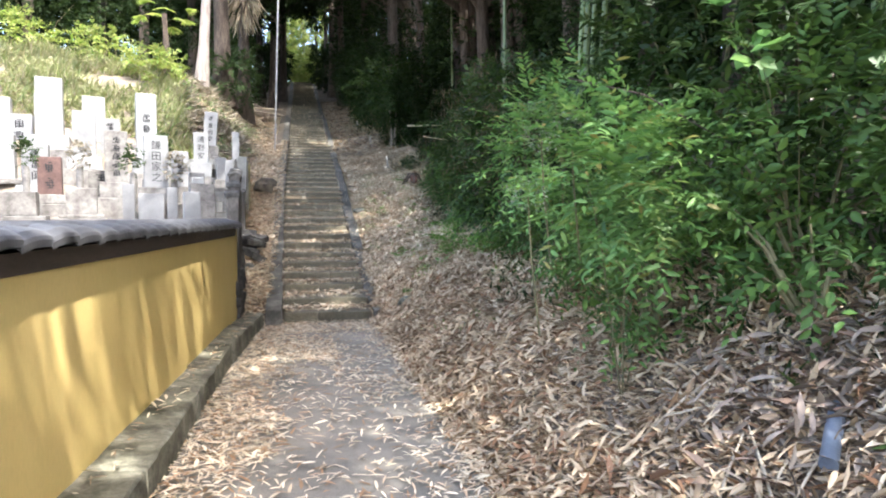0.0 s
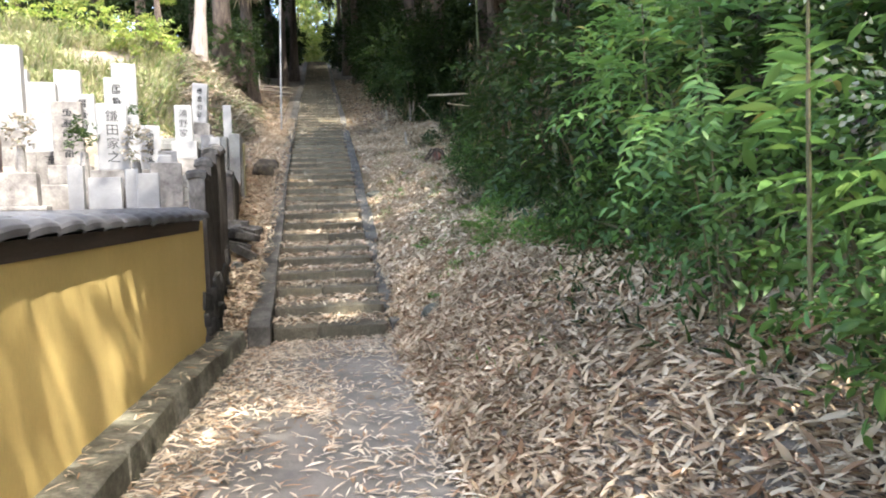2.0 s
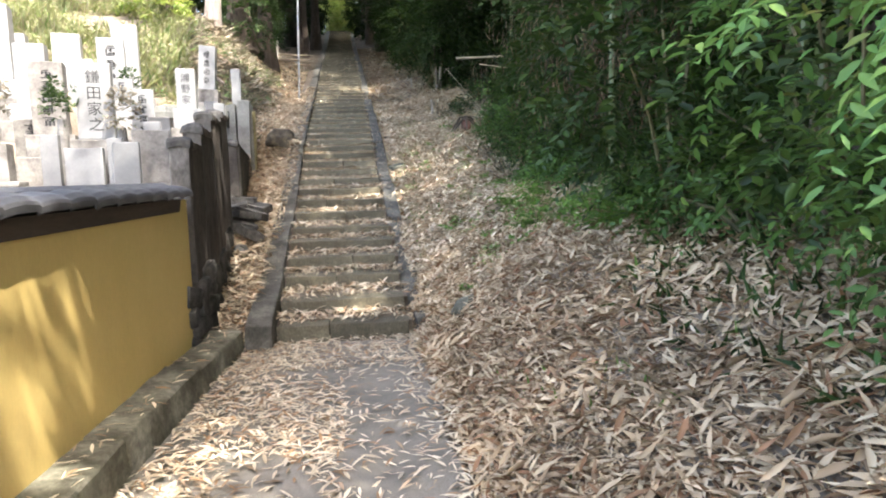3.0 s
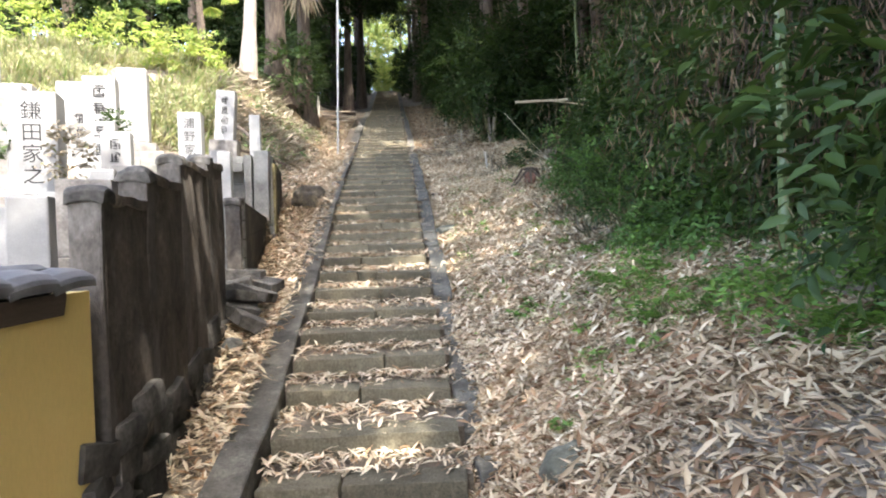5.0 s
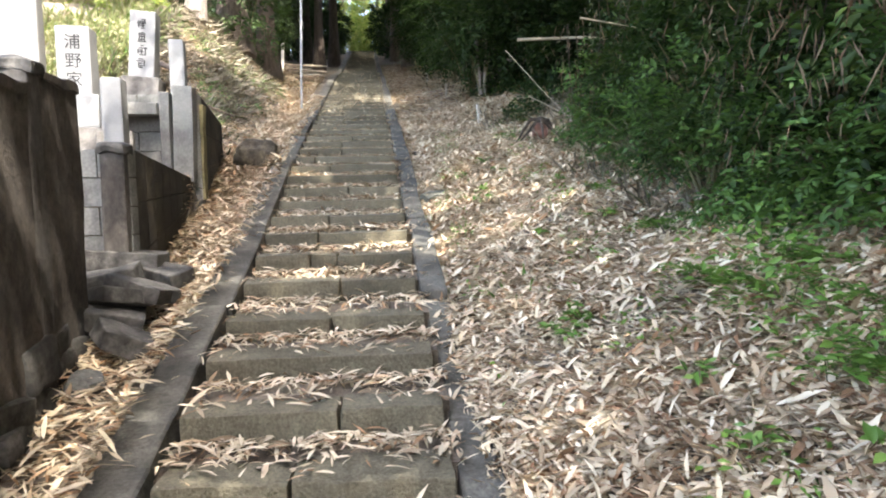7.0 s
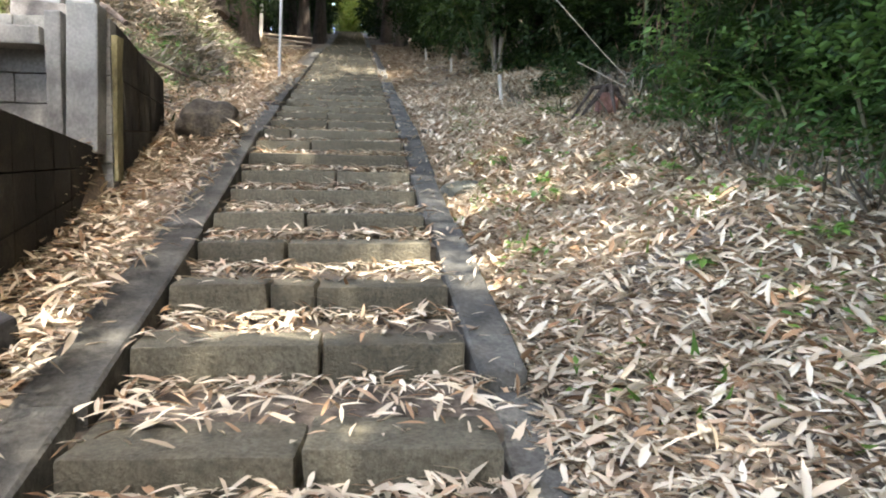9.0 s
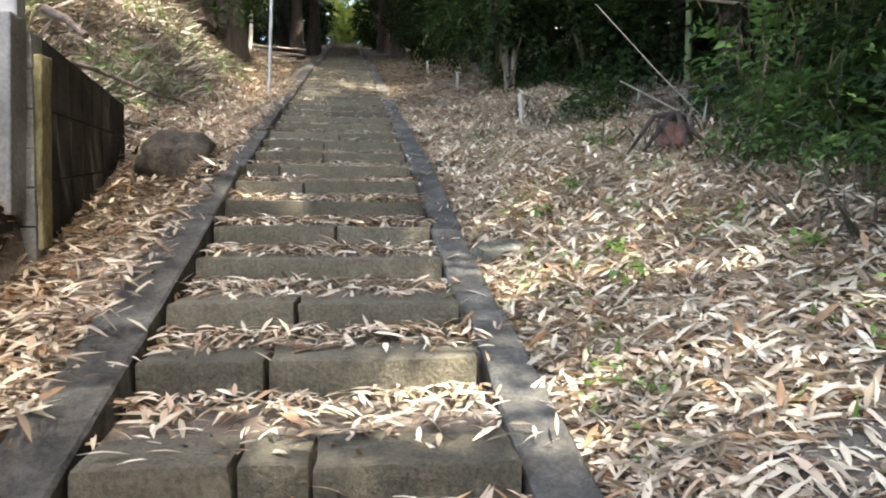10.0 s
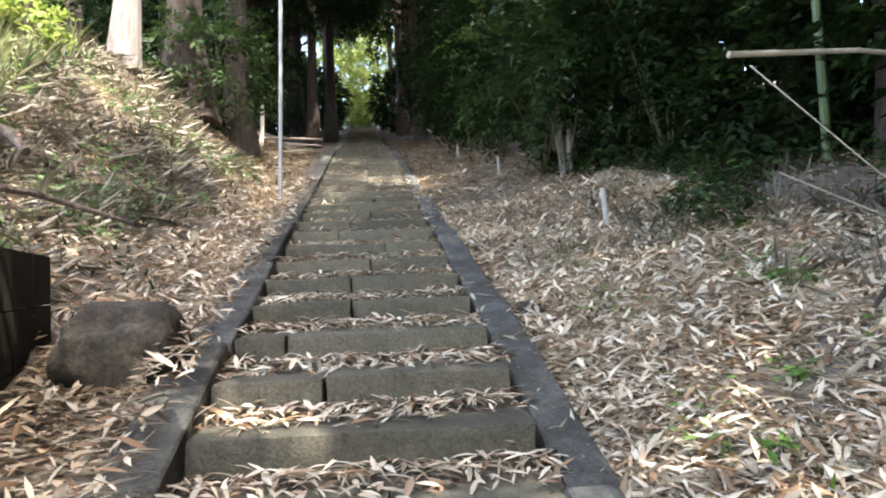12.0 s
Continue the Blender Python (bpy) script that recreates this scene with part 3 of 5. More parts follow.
def block_wall(name, x, xe, y0, y1, z0a, z0b, za, zb, xl, label):
    """A retaining corner: pale block front at y0 from xl to x, shade-darkened side wall from y0 to y1 with a sloping
    top.
    """
    root = thing(name, 0, 0, 0, label, "retaining wall", kind="structure")
    r = random.Random(int(y0 * 10))
    # front courses
    z = z0a - 0.25
    row = 0
    while z < za - 0.02:
        h = min(0.2, za - z)
        xx = x
        first = True
        while xx > xl:
            w = 0.22 if first and row % 2 else 0.40
            w = min(w, xx - xl) or 0.1
            bm = box(w - 0.008, 0.13, h - 0.008, 0.006, rough=0.004, cuts=1, seed=r.random() * 20)
            part("block", bm, M_BLOCK, root, m=pose(xx - w / 2, y0 + 0.065, z))
            xx -= w
            first = False
        z += h
        row += 1
    # side face
    n = 8
    for i in range(n):
        ya, yb = y0 + 0.14 + (y1 - y0 - 0.14) * i / n, y0 + 0.14 + (y1 - y0 - 0.14) * (i + 1) / n
        ta, tb = za + (zb - za) * i / n, za + (zb - za) * (i + 1) / n
        for lo, hi in ((0.0, 0.34), (0.34, 0.67), (0.67, 1.0)):
            ba, bb = z0a + (z0b - z0a) * i / n - 0.2, z0a + (z0b - z0a) * (i + 1) / n - 0.2
            bm = bmesh.new()
            g = 0.004
            co = []
            for yy, t, b in ((ya + g, ta, ba), (yb - g, tb, bb)):
                xs = x + (xe - x) * (yy - y0) / (y1 - y0)
                co += [(xs - 0.14, yy, b + (t - b) * lo + g), (xs, yy, b + (t - b) * lo + g), (xs, yy, b + (t - b) * hi - g), (xs - 0.14, yy, b + (t - b) * hi - g)]
            vs = [bm.verts.new(c) for c in co]
            for f in ((0, 1, 2, 3), (7, 6, 5, 4), (1, 5, 6, 2), (2, 6, 7, 3), (0, 3, 7, 4), (0, 4, 5, 1)):
                bm.faces.new([vs[k] for k in f])
            bmesh.ops.recalc_face_normals(bm, faces=bm.faces[:])
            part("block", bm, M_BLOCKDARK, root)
    return root


low_wall = block_wall("wall_lower_terrace", -1.04, -1.24, 12.94, 15.3, 1.05, 1.72, 2.0, 1.9, -2.6, "grey concrete block retaining wall with stained, shade-darkened side")
part("corner_pier", box(0.16, 0.14, 1.0, 0.02, rough=0.012, cuts=3, seed=4), M_PIER, low_wall, "stained concrete corner pier", m=pose(-1.13, 12.9, 0.98, 0, 0, 5))
part("pier_cap", pier_cap(0.19, 0.2, 0.09, 6.0), M_RUBBLE, low_wall, "domed weathered concrete cap", m=pose(-1.13, 12.91, 1.95, 0, 0, 5), smooth=True)
up = block_wall("wall_upper_terrace", -1.16, -1.40, 15.36, 17.5, 1.85, 2.15, 2.79, 2.74, -3.2, "grey concrete block retaining wall with stained, shade-darkened side")
part("pillar", box(0.2, 0.16, 0.98, 0.012, rough=0.006, cuts=2), M_BLOCK, up, "grey concrete corner pillar", m=pose(-1.30, 15.27, 1.86, 0, 1.5, 0))
part("pillar", box(0.1, 0.14, 0.9, 0.012, rough=0.006, cuts=2, seed=3), M_BLOCK, up, "grey concrete corner pillar", m=pose(-1.47, 15.28, 1.88))
part("cap_slab", box(1.4, 0.2, 0.12, 0.012, rough=0.006, cuts=2), M_BLOCK, up, "grey concrete cap slab", m=pose(-2.23, 15.27, 2.55))
part("lichen_edge", box(0.05, 0.11, 1.0, 0.012, rough=0.012, cuts=4, seed=8), M_LICHEN, up, "yellowish lichen-stained mortar edge", m=pose(-1.165, 15.44, 1.68, 0, 1.0, 0))

# tumbled slabs at the foot of the lower terrace
r0 = random.Random(4)
for k, (x, y, z, sx, sy, sz, rx, ry, rz) in enumerate([(-1.0, 12.25, 0.83, 0.42, 0.34, 0.11, 4, 8, 20), (-0.86, 12.5, 0.96, 0.36, 0.30, 0.10, -3, 10, -12), (-1.15, 12.62, 1.0, 0.5, 0.3, 0.12, 2, -5, 8),
                                                     (-0.82, 12.0, 0.72, 0.30, 0.26, 0.12, 6, 14, 35), (-1.2, 12.95, 1.1, 0.7, 0.3, 0.14, 0, 2, 3), (-0.8, 12.85, 1.02, 0.3, 0.22, 0.1, 5, 6, -30), (-0.95, 12.35, 0.93, 0.36, 0.26, 0.09, -4, 6, 50)]):
    ob = link("stone_slab", box(sx, sy, sz, 0.012, rough=0.02, cuts=2, seed=k * 3), M_RUBBLE, m=pose(x, y, z + 0.05, rx * 2.0, ry * 1.8, rz), smooth=False)
    tagged(ob, "broken dark stone slab tumbled at the wall foot", "stone", "tumbled stone slabs")
ob = link("stone_slab", boulder(0.2, 0.2, 0.22, 5.0), M_BLOCK, m=pose(-0.9, 11.7, 0.62, 20, 30, 10))
tagged(ob, "pale angular stone leaning at the wall foot", "stone")
rock = link("boulder", boulder(0.54, 0.46, 0.44, 3.3, 4, 0.26, 0.48), M_ROCK, m=pose(-0.86, 17.05, 2.23, 0, 3, 12), smooth=True)
tagged(rock, "rounded brown-grey boulder beside the stair border", "rock")
flat = link("flat_stone", boulder(0.34, 0.28, 0.12, 8.1, 3, 0.2, 0.34), M_KERB, m=pose(1.32, 15.55, 1.65, 12, -10, 20), smooth=True)
tagged(flat, "flat grey stone half buried in leaves", "rock")
flat = link("flat_stone", boulder(0.34, 0.36, 0.24, 6.4, 3), M_KERB, m=pose(1.5, 9.3, 0.25, 12, -14, 20), smooth=True)
tagged(flat, "mossy grey stone half buried in leaves", "rock")
flat = link("flat_stone", boulder(0.34, 0.30, 0.12, 6.9, 3), M_ROCK, m=pose(1.38, 17.9, 2.29, 10, 0, 50), smooth=True)
tagged(flat, "flat grey stone half buried in leaves", "rock")

# ---- graves ----
def strokes(w, h, count, seed, depth=0.006):
    """Unreadable engraved writing as plain bars, set in a column."""
    r = random.Random(seed)
    bms = []
    ch = h / count
    for c in range(count):
        z = h - ch * (c + 0.5)
        for k in range(5):
            bms.append(box(w * r.uniform(0.25, 0.9), depth, ch * 0.07, at=(r.uniform(-0.12, 0.12) * w, 0, z + ch * (0.32 - 0.16 * k + r.uniform(-0.04, 0.04)))))
        for k in range(3):
            h_ = ch * r.uniform(0.2, 0.7)
            bms.append(box(w * 0.12, depth, h_, at=(w * (-0.28 + 0.28 * k + r.uniform(-0.08, 0.08)), 0, z - ch * 0.36 + r.uniform(0, 1) * (ch * 0.7 - h_))))
    return join(bms)


def letters(chars, w, h):
    """A column of engraved characters, from the built-in font."""
    bms = []
    ch = h / len(chars)
    size = min(w, ch * 0.92)
    for k, c in enumerate(chars):
        cu = bpy.data.curves.new("letter", "FONT")
        cu.body, cu.size, cu.extrude, cu.align_x = c, size, 0.002, "CENTER"
        ob = new("letter", cu)
        me = bpy.data.meshes.new_from_object(ob)
        bm = bmesh.new()
        bm.from_mesh(me)
        bm.transform(pose(0, 0, h - ch * (k + 0.86), 90, 0, 0))
        bms.append(bm)
        bpy.data.objects.remove(ob)
        bpy.data.curves.remove(cu)
        bpy.data.meshes.remove(me)
    return join(bms)


def gravestone(x, y, ztop, w, h, rz=14, ry=0.0, material=None, text=4, base=1, rounded=False, depth=None, label="pale granite gravestone with dark engraved writing", seed=0, zground=None):
    zg = float(ground_z(x, y)) - 0.04 if zground is None else zground
    material = material or M_GRANITE
    root = thing("gravestone", x, y, zg, label, "gravestone", "graves in the graveyard", rz=rz, ry=ry)
    d = depth or w * 0.85
    bottom = ztop - h - zg
    shaft = part("shaft", box(w, d, h, 0.012 if not rounded else 0.05, rough=0.004, cuts=1, seed=seed, taper=0.02), material, root, m=pose(0, 0, bottom))
    if base and bottom > 0.05:
        b1 = min(bottom * 0.4, 0.3)
        part("plinth", box(w * 1.45, d * 1.45, b1, 0.014, rough=0.004, cuts=1, seed=seed + 1), material if seed % 2 else M_GRANITE_OLD, root, m=pose(0, 0, bottom - b1))
        part("pedestal", box(w * 2.0, d * 1.9, bottom - b1 + 0.02, 0.018, rough=0.008, cuts=1, seed=seed + 2), M_GRANITE_OLD, root, m=pose(0, 0, -0.02))
    elif bottom > 0.02:
        part("foot", box(w * 1.1, d * 1.1, bottom + 0.02, 0.01), M_GRANITE_OLD, root, m=pose(0, 0, -0.02))
    if isinstance(text, str):
        part("inscription", letters(text, w * 0.5, h * 0.82), M_INK, shaft, "dark engraved family name", m=pose(0, -d / 2 * 0.985 - 0.001, h * 0.1))
    elif text:
        tagged(part("inscription", strokes(w * 0.4, h * 0.8, text, seed), M_INK, shaft, "dark engraved writing", m=pose(0, -d / 2 * 0.985 - 0.001, h * 0.1)), kind="stuff")
    return root


OLDL = "weathered grey gravestone with dark stained face"
# x, y, top, width, height, options
gravestone(-5.0, 17.9, 4.45, 0.5, 1.1, seed=1, text=0)
gravestone(-6.3, 18.6, 4.6, 0.5, 1.1, seed=2, text=0)
gravestone(-3.05, 12.1, 2.94, 0.36, 0.85, seed=3, text=5, material=M_GRANITE_OLD, label="weathered granite gravestone with dark stained face")
gravestone(-3.56, 16.75, 4.38, 0.46, 1.2, seed=4, rounded=True, text=0, label="tall pale granite gravestone with rounded top")
gravestone(-3.06, 14.4, 3.67, 0.38, 1.0, seed=5, text=4)
gravestone(-2.28, 11.36, 2.80, 0.36, 0.82, seed=6, text="\u938c\u7530\u5bb6\u4e4b")
gravestone(-2.05, 14.65, 3.26, 0.29, 0.62, seed=7, text="\u6d66\u91ce\u5bb6", rz=6)
gravestone(-2.19, 16.75, 4.01, 0.30, 0.8, seed=8, text=4, ry=4, rz=4)
gravestone(-1.46, 15.75, 3.43, 0.16, 0.66, seed=9, text=0, base=0, label="slender pale stone post on the terrace edge", rz=6)
gravestone(-1.40, 13.72, 2.62, 0.15, 0.56, seed=10, text=0, base=0, depth=0.2, label="narrow pale stone tablet on the block wall", rz=6)
gravestone(-1.62, 14.3, 2.72, 0.2, 0.45, seed=30, text=0, label="small grey granite gravestone")
gravestone(-2.6, 13.3, 2.92, 0.3, 0.45, seed=11, text=2)
gravestone(-2.1, 12.45, 2.66, 0.27, 0.62, seed=12, text=4, label="small pale granite gravestone with dark engraved writing")
gravestone(-1.58, 10.9, 2.13, 0.17, 0.7, seed=13, text=0, base=0, label="narrow pale stone tablet")
gravestone(-3.95, 11.75, 2.47, 0.34, 0.6, seed=14, text=2, material=M_REDSTONE, label="polished dark brown granite gravestone")
gravestone(-3.35, 12.35, 2.3, 0.4, 0.55, seed=15, text=3, material=M_GRANITE_OLD, label=OLDL)
gravestone(-3.3, 11.1, 1.95, 0.42, 0.4, seed=16, text=0, material=M_GRANITE_OLD, label="stained grey grave altar stone")
gravestone(-5.15, 15.4, 4.4, 0.5, 1.2, seed=17, text=0)
gravestone(-5.9, 15.9, 3.7, 0.5, 0.9, seed=18, text=3)
gravestone(-4.22, 14.45, 3.6, 0.42, 0.9, seed=19, text=0)
gravestone(-5.3, 13.4, 3.0, 0.45, 0.8, seed=20, text=0)
gravestone(-4.45, 12.6, 2.75, 0.4, 0.7, seed=21, text=3)
gravestone(-6.6, 14.4, 3.4, 0.5, 0.9, seed=22, text=0)
gravestone(-5.1, 11.3, 2.4, 0.4, 0.65, seed=23, text=0, material=M_GRANITE_OLD, label=OLDL)
gravestone(-4.3, 16.6, 3.75, 0.42, 0.8, seed=24, text=3)
gravestone(-4.55, 10.2, 1.95, 0.45, 0.4, seed=25, text=0, material=M_GRANITE_OLD, label=OLDL)
gravestone(-6.2, 12.3, 2.8, 0.45, 0.8, seed=26, text=2)
gravestone(-3.75, 9.9, 1.85, 0.5, 0.32, seed=27, text=0, material=M_GRANITE_OLD, label="stained grey grave altar stone")
gravestone(-6.9, 17.4, 4.3, 0.5, 1.1, seed=28, text=0)
gravestone(-7.6, 15.8, 3.9, 0.5, 1.0, seed=29, text=0)
gravestone(-1.50, 9.75, 1.86, 0.22, 0.55, seed=31, text=0, base=0, label="narrow pale stone tablet")
gravestone(-1.45, 10.35, 2.0, 0.34, 0.5, seed=32, text=0, material=M_GRANITE_OLD, label=OLDL)
gravestone(-1.72, 11.7, 2.25, 0.24, 0.5, seed=33, text=0)
for x, w, h in ((-2.56, 0.17, 0.64), (-2.25, 0.36, 0.5), (-1.95, 0.15, 0.6)):
    ob = link("stone_tablet", box(w, 0.1, h, 0.008), M_GRANITE, m=pose(x, 10.85 + 0.1 * (x + 2.2), 1.97 - 0.6, 0, 0, 6))
    tagged(ob, "pale upright stone slab of a grave enclosure", "stone slab", "grave enclosure slabs")
for k, (x, y) in enumerate([(-2.58, 11.2), (-1.98, 11.2), (-2.6, 13.6), (-3.5, 11.7), (-4.1, 11.2)]):
    z = float(ground_z(x, y))
    root = thing("flower_vase", x, y, z, "grave flower vase with withered greenery", "vase", "grave vases")
    part("vase", tube([(0, 0, 0), (0, 0, 0.45), (0, 0, 0.62), (0, 0, 0.78)], [0.06, 0.05, 0.06, 0.045], 10), M_GRANITE_OLD, root)
    p, dd = ellipsoid_points(60, (0, 0, 0.98), (0.14, 0.14, 0.2), 0.1)
    tagged(leaves("greenery", *sprays(p, dd + np.array([0, 0, 0.8]), np.full(60, 0.1), 4, 0.07, 0.45), M_DRYGRASS if k % 2 else M_SHRUB, root), kind="stuff")

# ---- pole, stakes, fallen culms ----
pole = thing("metal_pole", -0.86, 22.75, 3.6, "slim grey metal pole beside the stair border", "pole", ry=1.8)
pole_shaft = part("shaft", tube([(0, 0, -0.1), (0, 0, 6.4)], [0.026, 0.026], 12), M_METAL, pole, smooth=True)
part("cap", tube([(0, 0, 6.38), (0, 0, 6.43), (0, 0, 6.45)], [0.032, 0.032, 0.015], 12), M_METAL, pole_shaft)


def stake(x, y, h, r, ry=0, rx=0, label="short pale wooden stake in the leaves"):
    z = float(ground_z(x, y)) - 0.1
    ob = link("stake", tube([(0, 0, 0), (0.004, 0, h * 0.5), (0, 0.004, h + 0.1), (0, 0.004, h + 0.115)], [r, r * 0.97, r * 0.92, r * 0.6], 9), M_STAKE, m=pose(x, y, z, rx, ry, 0))
    tagged(ob, label, "stake", "stakes along the stairs")


stake(2.5, 19.6, 0.38, 0.03, -4)
stake(2.45, 24.3, 0.3, 0.03)
stake(2.3, 28.0, 0.3, 0.03)
stake(-1.98, 28.5, 0.9, 0.05, 3)


def culm(points, radius, label, dry=True, group="", wood=False):
    bm = []
    pts = [Vector(p) for p in points]
    seg = []
    for a, b in zip(pts, pts[1:]):
        k = max(int((b - a).length / 0.28), 1)
        for i in range(k):
            seg.append(a.lerp(b, i / k))
    seg.append(pts[-1])
    P, R = [], []
    for i, p in enumerate(seg):
        q = radius * (1 - 0.5 * i / len(seg))
        d = (seg[min(i + 1, len(seg) - 1)] - seg[max(i - 1, 0)]).normalized()
        for o, s in ((-0.012, 1.0), (-0.004, 1.14), (0.004, 1.14), (0.012, 1.0)):
            P.append(p + d * o)
            R.append(q * s)
    ob = link("bamboo_pole", tube(P, R, 8), M_BARK if wood else (M_DRYCULM if dry else M_CULM), smooth=True)
    return tagged(ob, label, "bamboo", group)


culm([(2.85, 18.0, 4.0), (3.9, 18.1, 4.06), (5.6, 18.3, 4.0)], 0.024, "dry fallen bamboo pole lodged in the thicket")
culm([(2.5, 17.2, 3.65), (2.95, 16.95, 3.05), (3.6, 16.6, 2.25)], 0.0045, "thin dry bamboo cane leaning in the thicket")
culm([(2.9, 17.6, 3.1), (3.4, 17.4, 2.8), (4.1, 17.1, 2.45)], 0.006, "thin dry bamboo cane leaning in the thicket")
culm([(2.6, 14.2, 3.25), (3.3, 14.4, 3.2), (4.2, 14.7, 3.1)], 0.008, "thin dry bamboo cane lodged in the thicket")
culm([(1.45, 3.45, 2.27), (1.75, 3.2, 2.15), (2.2, 3.0, 1.85)], 0.005, "thin dry cane lodged in the shrub", wood=True)
culm([(-2.5, 18.6, 3.35), (-2.15, 18.9, 3.3), (-1.6, 19.3, 3.1)], 0.03, "fallen weathered branch on the bank", wood=True)
culm([(-2.75, 19.35, 3.98), (-2.45, 19.1, 3.82), (-2.2, 18.9, 3.62)], 0.05, "pale fallen log lying on the bank", wood=True)
for k, (a, b) in enumerate([((-2.9, 29.4, 5.85), (-0.9, 30.2, 6.05)), ((-2.6, 29.8, 6.1), (-0.75, 29.6, 5.9)), ((-2.8, 29.0, 5.6), (-0.95, 29.3, 5.75)), ((-2.2, 30.4, 6.3), (-0.8, 30.9, 6.35))]):
    culm([a, b], 0.035, "dry cut bamboo pole lying by the stairs", group="cut bamboo poles")

# blue-grey pipe end at the foot of the bank
pipe_z = float(ground_z(1.84, 2.1)) + 0.03
ob = link("pipe", tube([(0, 0, 0), (0.07, 0.14, 0.03), (0.16, 0.32, 0.06)], [0.032, 0.032, 0.032], 14), surface("grey_plastic", [(0.07, 0.085, 0.11), (0.11, 0.13, 0.16)], 0.15, 5, 60, 0.45, 0.05, vary=0), m=pose(1.75, 1.9, pipe_z, 4, -14, -24), smooth=True)
tagged(ob, "short grey plastic pipe lying in the leaves", "pipe")

# ---- shrubs, bamboo and trees ----
def add_stems(base, tips, r0, root, sides=5):
    for t in tips:
        m = (Vector(base) * 0.45 + Vector(t) * 0.55) + Vector((0, 0, 0.12 * (Vector(t) - Vector(base)).length))
        part("stem", tube([base, m, t], [r0, r0 * 0.6, r0 * 0.2], sides), M_STEM, root)


def shrub(x, y, rx, ry_, rz, zc, twigs, per, leaf, ratio, material, label, name="shrub", group="thicket shrubs", out=0.35, flat=0.6, stem=0.018, inner=0.45, spread=0.9, dz=0.0, drop=0.25, zmin=0.12, nstem=6, fine=False, gap=-0.22):
    zg = float(ground_z(x, y)) - 0.05
    root = thing(name, x, y, zg, label, "shrub", group)
    c = (0, 0, zc)
    P, d = ellipsoid_points(twigs, c, (rx, ry_, rz), inner)
    lump = np.array([noise.noise(Vector(q) * 2.3 + Vector((x, y, 0))) for q in P])
    P = P[lump > gap]
    d = d[lump > gap]
    d = d[P[:, 2] > zmin]
    P = P[P[:, 2] > zmin]
    way = d * 0.8 + rng.normal(size=d.shape) * 0.45 + np.array([0, 0, dz])
    tips = [Vector(P[i]) for i in rng.choice(len(P), min(nstem, len(P)), replace=False)]
    add_stems((0, 0, 0), tips, stem, root)
    leaves("crown", *sprays(P, way, out * rng.uniform(0.6, 1.3, len(P)), per, leaf, ratio, flat, spread, drop), material, root, fine=fine)
    return root


# nandina by the path: layered fresh green leaves
NL = "fresh green nandina shrub with layered lance-shaped leaves"
shrub(1.68, 3.25, 0.52, 0.48, 0.4, 1.22, 520, 13, 0.082, 0.32, M_NANDINA, NL, "nandina", "", 0.34, 0.93, 0.006, 0.3, zmin=0.92, nstem=3, fine=True, gap=0.0)
shrub(2.1, 5.0, 0.62, 0.8, 0.6, 1.25, 700, 15, 0.078, 0.33, M_NANDINA, NL, "nandina", "", 0.4, 0.92, 0.006, 0.3, zmin=0.95, nstem=3, fine=True, gap=0.0)
shrub(2.55, 2.9, 0.5, 0.6, 0.5, 0.85, 190, 12, 0.08, 0.42, M_GLOSSY, "dark green shrub with glossy leaves", "shrub", "", 0.35, 0.7, zmin=0.3, fine=True)
for x, y, rx, rz, tw in ((3.15, 2.0, 0.6, 0.55, 190), (3.0, 3.4, 0.5, 0.5, 190), (3.0, 4.5, 0.6, 0.6, 200), (2.75, 5.7, 0.45, 0.45, 160), (3.4, 2.7, 0.7, 0.7, 200), (2.75, 7.0, 0.4, 0.4, 140), (2.7, 4.0, 0.36, 0.34, 120)):
    shrub(x, y, rx, 0.7, rz, rz * 0.75, tw, 11, 0.075, 0.45, M_GLOSSY, "low dark glossy shrub on the leafy bank", out=0.3, flat=0.7, zmin=0.08, fine=True)
for x, y, rx, rz, zc in ((1.98, 3.4, 0.42, 0.28, 0.42), (2.25, 4.3, 0.45, 0.3, 0.42), (2.35, 5.2, 0.5, 0.34, 0.5)):
    shrub(x, y, rx, 0.5, rz, zc, 130, 11, 0.07, 0.38, M_GLOSSY, "dark leafy shrub with drooping leaves under the nandina", "shrub", "low shrubs under the nandina", 0.32, 0.6, zmin=0.1, nstem=7, fine=True, gap=-0.1)
shrub(2.3, 2.6, 0.4, 0.5, 0.36, 0.55, 150, 11, 0.075, 0.45, M_GLOSSY, "dark green shrub with glossy leaves", "shrub", "", 0.3, 0.7, zmin=0.12, fine=True)
# flower heads on the nandina
for k, (x, y, z) in enumerate([(1.35, 3.2, 1.98), (1.05, 3.0, 1.62), (1.3, 3.5, 1.95), (1.7, 5.0, 2.35)]):
    root = thing("flower_panicle", x, y, z, "faded cream flower panicle on a stalk", "flowers", "nandina flower heads")
    p, d = ellipsoid_points(160, (0, 0, 0), (0.11, 0.11, 0.09), 0.1)
    tagged(leaves("floret_head", p, d, rand_dirs(160), np.full(160, 0.012), np.full(160, 0.009), M_FLOWER, root), kind="stuff")
    part("stalk", tube([(0.1, 0.1, -0.7), (0.03, 0.03, -0.3), (0, 0, 0.0)], [0.006, 0.005, 0.003], 5), M_STEM, root)
